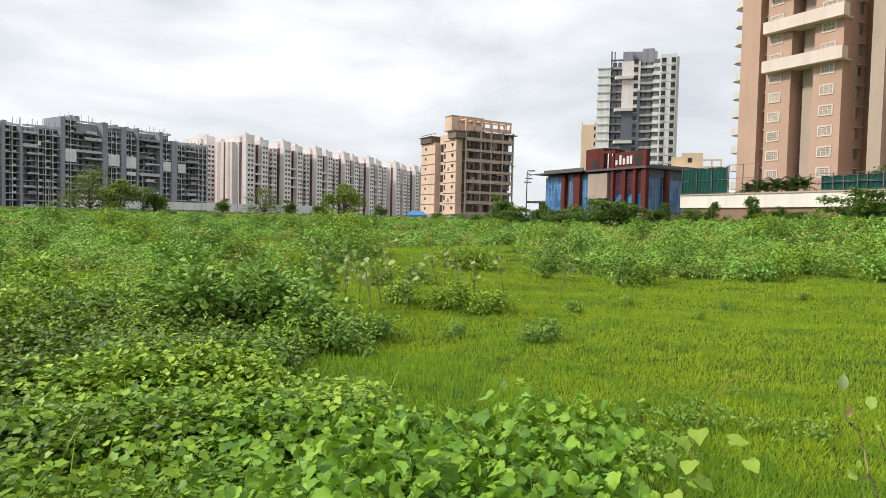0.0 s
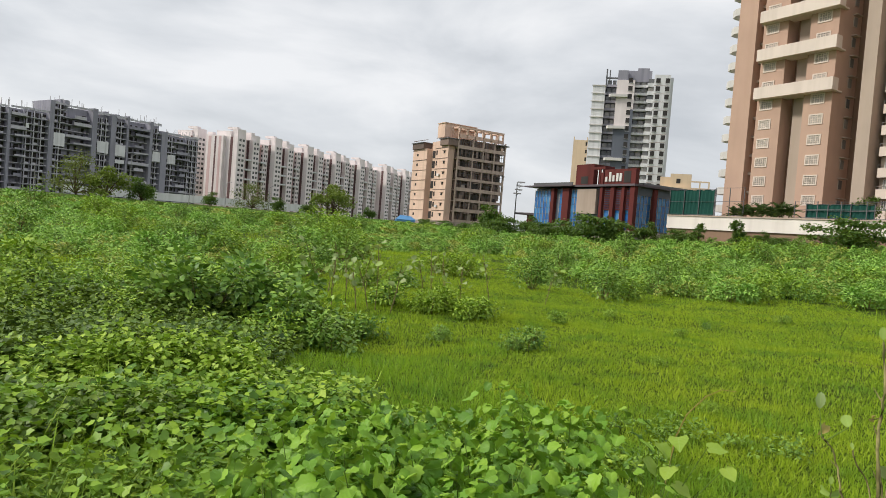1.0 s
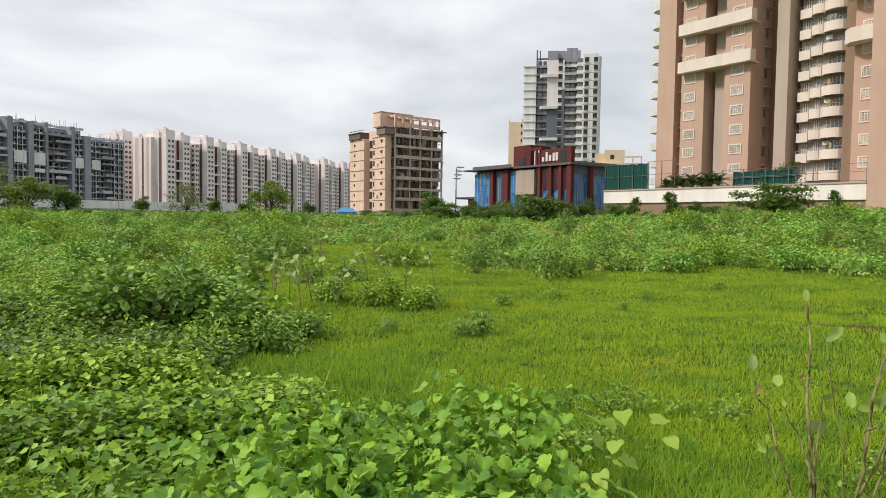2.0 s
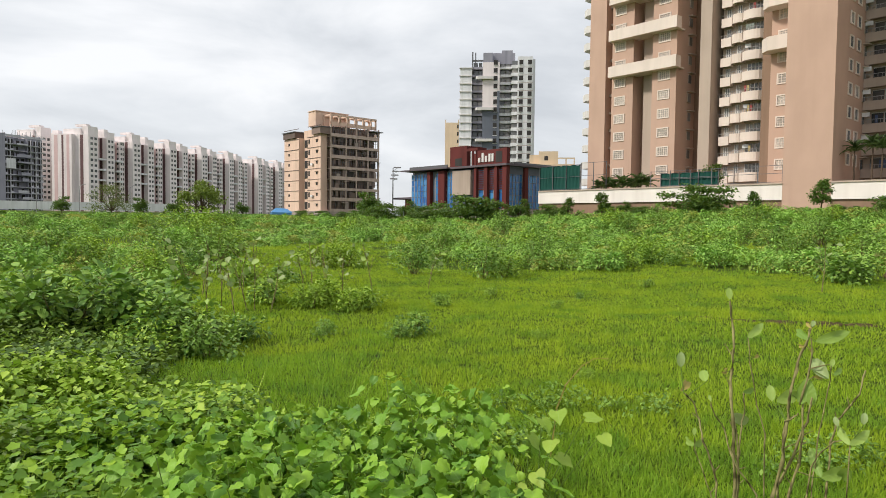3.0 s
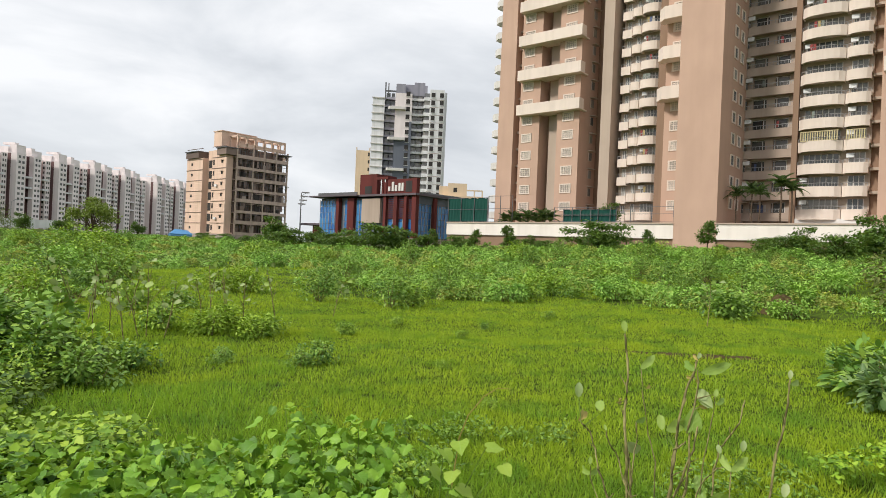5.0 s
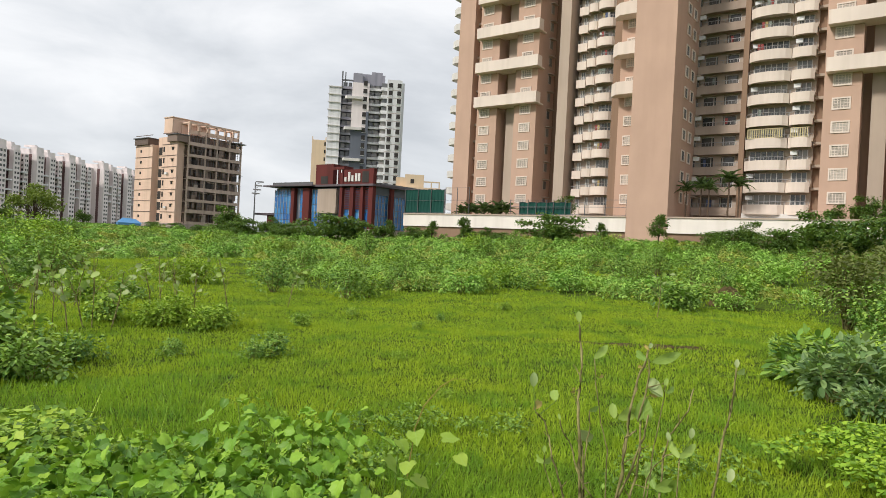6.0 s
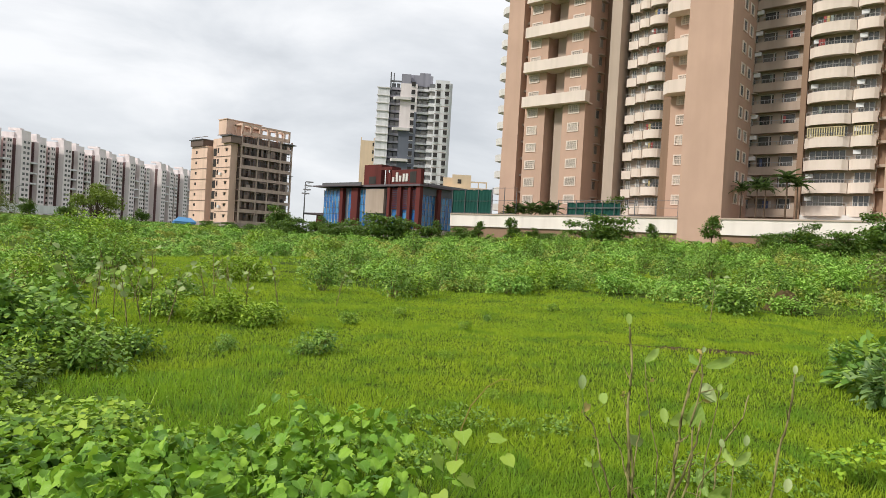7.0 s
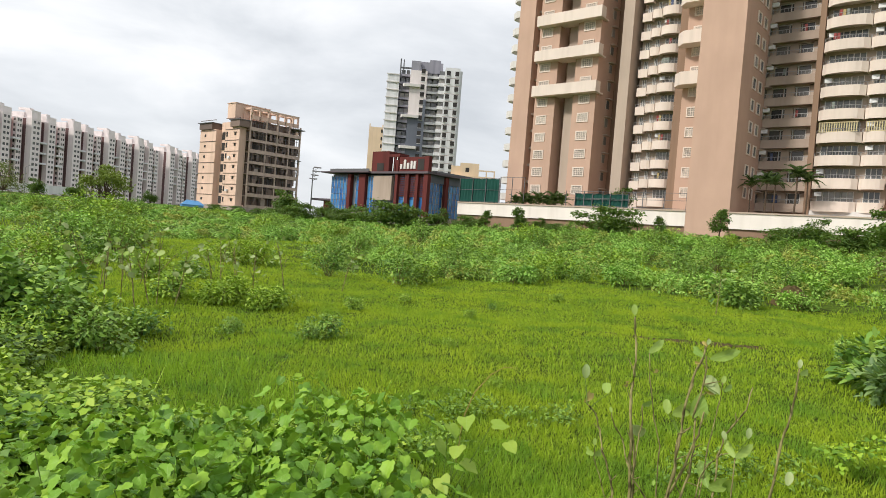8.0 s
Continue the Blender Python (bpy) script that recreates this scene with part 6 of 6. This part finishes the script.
def build_vine():
    """Pale heart-shaped leaves of a creeper above the grass."""
    g = random.Random(9)
    for spots in (((1.04, 2.79, 0.80), (1.11, 2.77, 0.84), (1.22, 2.72, 0.81), (1.29, 2.69, 0.74), (1.09, 2.77, 0.70)), ((0.99, 2.81, 0.72), (1.02, 2.80, 0.55), (1.11, 2.77, 0.63), (0.94, 2.83, 0.47))):
        cx, cy = spots[0][0], spots[0][1]
        z0 = float(lie(cx, cy))
        ob = thing("heart_leaf_vine", cx, cy, z0, 0, "creeper with pale heart-shaped leaves over the grass", "plant", "heart-leaf creepers")
        for x, y, z in spots:
            p = (x - cx, y - cy, z - z0)
            part("stem", Geo().tube([(0.02, 0.02, -0.02), (p[0] * 0.3, p[1] * 0.3 + 0.03, p[2] * 0.6), p], [0.003, 0.0025, 0.0015], 5), M_GREENSTEM, ob)
            set_leaf(ob, g.choice(HEART), p, 0.072 + 0.026 * g.random(), -160 + g.gauss(0, 50), g.gauss(-45, 20), g.gauss(0, 20))


build_vine()


def build_sapling_clump():
    """Thin bare saplings with sparse leaves between tufts."""
    g = random.Random(19)
    spots = [(-1.75, 12.1), (-1.55, 12.4), (-1.3, 12.2), (-1.0, 12.7), (-1.15, 12.9), (-0.7, 12.6), (-2.1, 12.8), (0.1, 13.4), (0.35, 13.8), (0.7, 13.5), (-0.1, 14.2), (1.5, 15.5), (3.0, 16.5), (11.8, 13.2), (-2.3, 15.2), (-1.6, 15.8)]
    for x, y in spots:
        ob = thing("sapling", x, y, float(lie(x, y)), 0, "thin brown sapling with few pale leaves", "plant", "thin saplings")
        h = 0.85 + 0.45 * g.random()
        dx, dy = g.gauss(0, 0.18), g.gauss(0, 0.15)
        part("stem", Geo().tube([(0, 0, -0.03), (0.3 * dx + g.gauss(0, 0.03), 0.5 * dy, h * 0.5), (dx, dy, h)], [0.013, 0.011, 0.006], 5), M_STALK, ob)
        for k in range(2):
            f, bx, by = 0.45 + 0.2 * k, g.gauss(0, 0.14), g.gauss(0, 0.14)
            part("branch", Geo().tube([(0.6 * f * dx, f * dy, h * f), (dx * f + bx, dy * f + by, h * (f + 0.28))], [0.008, 0.004], 5), M_STALK, ob)
        for k in range(11):
            f = 0.55 + 0.5 * k / 10
            set_leaf(ob, SAPLING_LEAF[k % 3], (dx * f + g.gauss(0, 0.11), dy * f + g.gauss(0, 0.11), h * f), 0.11 + 0.06 * g.random(), g.random() * 360, g.gauss(30, 30), g.gauss(0, 40))


SAPLING_LEAF = [OVAL[0], STALK_LEAF["pale"], STALK_LEAF["pale"]]
build_sapling_clump()


def build_soil():
    for sx, sy, a, w in SOIL:
        n = 28
        z = float(lie(sx, sy))
        g = Geo()
        top = []
        for k in range(n):
            t = 6.2832 * k / n
            f = 0.8 + 0.35 * float(wave(sx + math.cos(t), sy + math.sin(t), 0.3))
            u, v = a * f * math.cos(t), w * f * math.sin(t)
            top.append((0.8 * u + 0.6 * v, -0.6 * u + 0.8 * v))
        g.add([(x, y, float(lie(sx + x, sy + y)) - z + 0.006) for x, y in top] + [(0, 0, 0.025)], [(k, (k + 1) % n, n) for k in range(n)])
        ob = tagged(new("soil_patch", g.mesh("soil_patch", M_SOILM)), "bare brown streak of soil in the grass", "soil", kind="stuff")
        ob.location = (sx, sy, z)


build_soil()
_mx, _my = 17.2, 16.0
_heap = Geo()
_rings = [(1.0, -0.05), (0.75, 0.28), (0.45, 0.5), (0.15, 0.6)]
_pts = [(f * 0.6 * math.cos(k * 0.5236) * (1 + 0.2 * math.sin(k * 2.1 + 3 * f)), f * 0.6 * math.sin(k * 0.5236), hh + 0.06 * math.sin(k * 1.7 + 5 * f)) for f, hh in _rings for k in range(12)]
_heap.add(_pts, [(r * 12 + k, r * 12 + (k + 1) % 12, r * 12 + 12 + (k + 1) % 12, r * 12 + 12 + k) for r in range(3) for k in range(12)] + [tuple(36 + k for k in range(12))])
_ob = tagged(new("soil_heap", _heap.mesh("soil_heap", M_SOILM, True)), "small reddish brown soil heap among the shrubs", "soil heap")
_ob.location = (_mx, _my, float(lie(_mx, _my)))


# ---- trees and shrubs towards the buildings ----
def tree_parts(H, R, leaves, size, mat, seed, trunk=0.35, flat=0.6, template=LEAF_TINY):
    """Tapered trunk, limbs and a crown of many leaf sprays with gaps."""
    g = np.random.default_rng(seed)
    th = H * trunk
    geo = Geo().tube([(0, 0, -0.2), (0.03 * H, 0, th * 0.5), (0, 0.02 * H, th)], [0.030 * H, 0.022 * H, 0.018 * H], 8)
    limbs = 18
    la = np.arange(limbs) * 2.4 + g.random(limbs)
    lr = R * 0.72 * np.sqrt(g.random(limbs))
    lz = th + (H - th) * (0.05 + 0.75 * g.random(limbs)) * (1.05 - 0.35 * lr / R)
    ends = np.stack([lr * np.sin(la), lr * np.cos(la), lz], 1)
    for e in ends:
        geo.tube([(0, 0.02 * H, th * 0.9), (e[0] * 0.5, e[1] * 0.5, th + (e[2] - th) * 0.65), tuple(e)], [0.013 * H, 0.008 * H, 0.003 * H], 5)
    k = g.integers(0, limbs, leaves)
    d = g.normal(0, 1, (leaves, 3)) * np.array([1, 1, flat])
    d /= np.linalg.norm(d, axis=1)[:, None] + 1e-6
    rad = R * (0.26 + 0.2 * g.random(limbs))
    pos = ends[k] + d * (rad[k] * (0.25 + 0.8 * g.random(leaves)))[:, None] * np.array([1, 1, flat])
    rot = turns(g.random(leaves) * 6.2832, g.normal(-0.1, 0.5, leaves), g.normal(0, 0.5, leaves))
    crown = arrays_mesh("crown", *scattered(template, pos, rot, size * (0.6 + 0.8 * g.random(leaves))), mat)
    return geo.mesh("trunk", M_BARK), crown


def tree(meshes, x, y, label, group="", rz=0.0, s=1.0, z=None, name="tree"):
    ob = thing(name, x, y, float(lie(x, y)) if z is None else z, rz, label, "tree" if name == "tree" else "shrub", group, s)
    part("trunk", meshes[0], None, ob)
    part("crown", meshes[1], None, ob)
    return ob


def polar(az, r):
    return r * math.sin(radians(az)), r * math.cos(radians(az))


ACACIA = tree_parts(6.4, 4.6, 2100, 0.30, L_OLIVE, 51, 0.12, 0.8)
ROUND = tree_parts(5.0, 2.6, 2400, 0.34, L_TREE, 52, 0.12, 0.85)
LIGHT = tree_parts(5.5, 3.2, 2400, 0.36, L_LTREE, 53, 0.12, 0.7)
SPREAD = tree_parts(3.4, 4.0, 3000, 0.34, L_TREE, 54, 0.18, 0.45)
DARKT = tree_parts(4.2, 1.3, 1500, 0.26, L_TREE, 55, 0.30, 1.0)
for m, az, r, s, lab in ((ACACIA, -28.3, 118, 0.85, "olive thin-crowned tree before the unfinished block"), (LIGHT, -26.2, 116, 0.78, "light green spreading tree at the field edge"), (ROUND, -23.7, 118, 0.72, "dark round shrub-like tree at the field edge"),
                         (ACACIA, -15.2, 150, 0.75, "thin olive tree before the pink blocks"), (ROUND, -13.2, 155, 0.6, "small dark tree before the pink blocks"), (LIGHT, -8.6, 145, 1.05, "light green tree before the pink blocks"),
                         (ROUND, -18.6, 160, 0.6, "low dark tree before the pink blocks"), (ROUND, -10.6, 160, 0.6, "low dark tree before the pink blocks"), (ROUND, -5.4, 160, 0.5, "low dark tree before the pink blocks"),
                         (ROUND, 5.2, 118, 0.95, "dense dark tree beside the peach block"), (ROUND, 8.4, 118, 0.65, "low tree before the brick building"), (SPREAD, 6.4, 100, 0.7, "low spreading shrub-like tree in the field"),
                         (SPREAD, 13.6, 98, 1.05, "wide green tree before the brick building")) + ((SPREAD, 15.8, 100, 0.85, "wide green tree before the brick building"), (SPREAD, 10.4, 104, 0.7, "low spreading tree before the brick building"), (ROUND, 18.2, 100, 0.62, "dark tree by the cream wall"),
                         (DARKT, 22.4, 92, 0.62, "dark small tree by the cream wall"), (SPREAD, 20.8, 95, 0.55, "low spreading shrub by the cream wall"), (DARKT, 25.2, 90, 0.72, "dark upright small tree by the cream wall"), (SPREAD, 32.9, 84, 0.95, "wide spreading tree before the cream wall"),
                         (DARKT, 36.9, 84, 0.55, "small pointed shrub before the cream wall"), (DARKT, 41.6, 80, 0.80, "dark upright small tree before the tan slab"), (ROUND, 48.3, 76, 0.62, "round green shrub before the cream wall"), (SPREAD, 46.6, 76, 0.55, "low shrub before the cream wall"), (SPREAD, 50.6, 72, 0.62, "dark spreading shrub before the wall"),
                         (ROUND, 53.0, 68, 0.78, "dark bushy tree before the wall"), (SPREAD, 56.0, 66, 0.9, "dark spreading tree before the wall"), (ROUND, 59.0, 64, 0.9, "dark bushy tree before the wall"), (SPREAD, 28.5, 86, 0.35, "low shrub before the cream wall"),
                         (SPREAD, -0.4, 122, 0.32, "low shrub before the peach block"), (SPREAD, 1.2, 126, 0.4, "low shrub before the peach block"), (SPREAD, 2.9, 124, 0.36, "low shrub before the peach block"), (SPREAD, 4.0, 121, 0.42, "low shrub before the peach block"), (SPREAD, 9.4, 112, 0.5, "low shrub before the brick building"), (SPREAD, 11.8, 110, 0.55, "low shrub before the brick building")):
    x, y = polar(az, r)
    tree(m, x, y, lab, "trees along the field edge", rz=az * 37, s=s * (1.45 if az < 0 else 1.25))


def palm_parts():
    tr = Geo().tube([(0, 0, -0.1), (0.05, 0, 1.2), (0.0, 0.05, 2.6), (0, 0, 3.9)], [0.16, 0.13, 0.12, 0.10], 8).mesh("trunk", M_BARK)
    fr = Geo()
    pts = [(0, 0.35 * i, 0.30 * i - 0.085 * i * i) for i in range(7)]
    fr.tube(pts, [0.03 - 0.004 * i for i in range(7)], 4)
    for i in range(26):
        f = 0.4 + 5.5 * i / 26
        k = min(5, int(f))
        p = Vector(pts[k]).lerp(Vector(pts[k + 1]), f - k)
        L = 0.75 * math.sin(0.4 + 2.5 * i / 26)
        for sd in (-1, 1):
            tip = p + Vector((sd * L * 0.8, 0.35 * L, -0.45 * L))
            fr.add([tuple(p), tuple(p + Vector((sd * 0.05, 0.12, 0.0))), tuple(tip)], [(0, 1, 2)])
    return tr, fr.mesh("frond", L_PALM)


PALM = palm_parts()


def palm(u, v, s, lean, z=6.6, stem=1.0):
    ob = thing("palm_tree", 0.5 * u + 0.866 * v, -0.866 * u + 0.5 * v, z, lean * 50, "slim palm on the podium before the tower", "palm tree", "podium palms", s)
    part("trunk", PALM[0], None, ob).matrix_basis = Matrix.Diagonal((1, 1, stem, 1))
    for k in range(15):
        f = part("frond", PALM[1], None, ob)
        f.matrix_basis = pose(0, 0, 3.85 * stem, 78 - 30 * (k % 3) + 8 * math.sin(k * 3.1), 0, k * 137.5)
    return ob


for u, v, s, lean in ((-27.6, 93.5, 0.78, 1), (-25.9, 94.5, 0.86, 2), (-24.6, 93.5, 0.80, 3), (-22.0, 93.2, 0.98, 4), (-20.9, 94.0, 0.88, 5)):
    palm(u, v, 1.0 * s, lean, stem=1.45)
for u, s in ((-65.0, 0.42), (-63.4, 0.5), (-62.0, 0.42), (-60.4, 0.55), (-58.8, 0.45), (-57.4, 0.55), (-56.0, 0.5)):
    palm(u, 92.3, 1.9 * s, u, stem=0.25)
for u, k in ((-9.6, 0.62), (-6.6, 0.85), (-3.2, 0.8)):
    tree(ROUND, 0.5 * u + 0.866 * 93.2, -0.866 * u + 0.5 * 93.2, "dark bushy tree on the podium before the tower", "podium trees", z=6.6, s=k, rz=80 * u)
for k in range(26):
    u, v = -75.0 + 2.95 * k + 0.9 * math.sin(5.1 * k), 88.6 + 0.5 * math.sin(3.3 * k)
    if not -36 < u < -28:
        tree(SPREAD if k % 3 else ROUND, 0.5 * u + 0.866 * v, -0.866 * u + 0.5 * v, "low green shrub at the foot of the cream wall", "shrubs along the wall", rz=47 * k, s=0.36 + 0.14 * math.sin(7.7 * k), name="wall_shrub")
tree(ROUND, 0.5 * -46.5 + 0.866 * 94, 0.866 * 46.5 + 0.5 * 94, "dark tree on the podium behind the net fence", z=6.6, s=0.95)

tarp = thing("tarpaulin_shelter", *polar(-2.3, 128), float(lie(*polar(-2.3, 128))), 12, "small shelter under a blue tarpaulin in the field", "shelter", s=0.7)
part("cover", Geo().prism([(-2.6, -1.6), (2.6, -1.6), (2.6, 1.6), (-2.6, 1.6)], 0.9, 1.5).add([(-2.8, -1.7, 1.5), (2.8, -1.7, 1.4), (2.6, 1.7, 1.5), (-2.6, 1.7, 1.4), (-1.4, 0, 2.7), (1.7, 0, 2.5)], [(0, 1, 5, 4), (2, 3, 4, 5), (0, 4, 3), (1, 2, 5)]), M_TARP, tarp)
for x in (-2.4, 2.4):
    for y in (-1.4, 1.4):
        part("post", Geo().box(x - 0.06, x + 0.06, y - 0.06, y + 0.06, -0.1, 0.9), M_BARK, tarp)
for az, r, h in ((-24.6, 140, 8.5), (-20.2, 150, 6.0), (-17.4, 170, 6.0), (-13.9, 170, 6.0), (-31.0, 135, 5.0)):
    x, y = polar(az, r)
    lamp = thing("street_lamp", x, y, float(lie(x, y)), -az, "slim grey street lamp post at the field edge", "street lamp", "street lamps")
    part("pole", Geo().tube([(0, 0, 0), (0, 0, h), (0.8, 0, h + 0.5)], [0.10, 0.07, 0.05], 6), M_RAIL, lamp)
    part("lamp_head", Geo().box(0.6, 1.3, -0.12, 0.12, h + 0.42, h + 0.56), M_RAIL, lamp)
w = thing("boundary_wall", *polar(-19, 178), 3.2, 19, "low pale boundary wall before the far blocks", "wall")
part("wall", Geo().box(-32, 26, 0, 0.3, 0, 1.9), M_GREYWHITE, w)
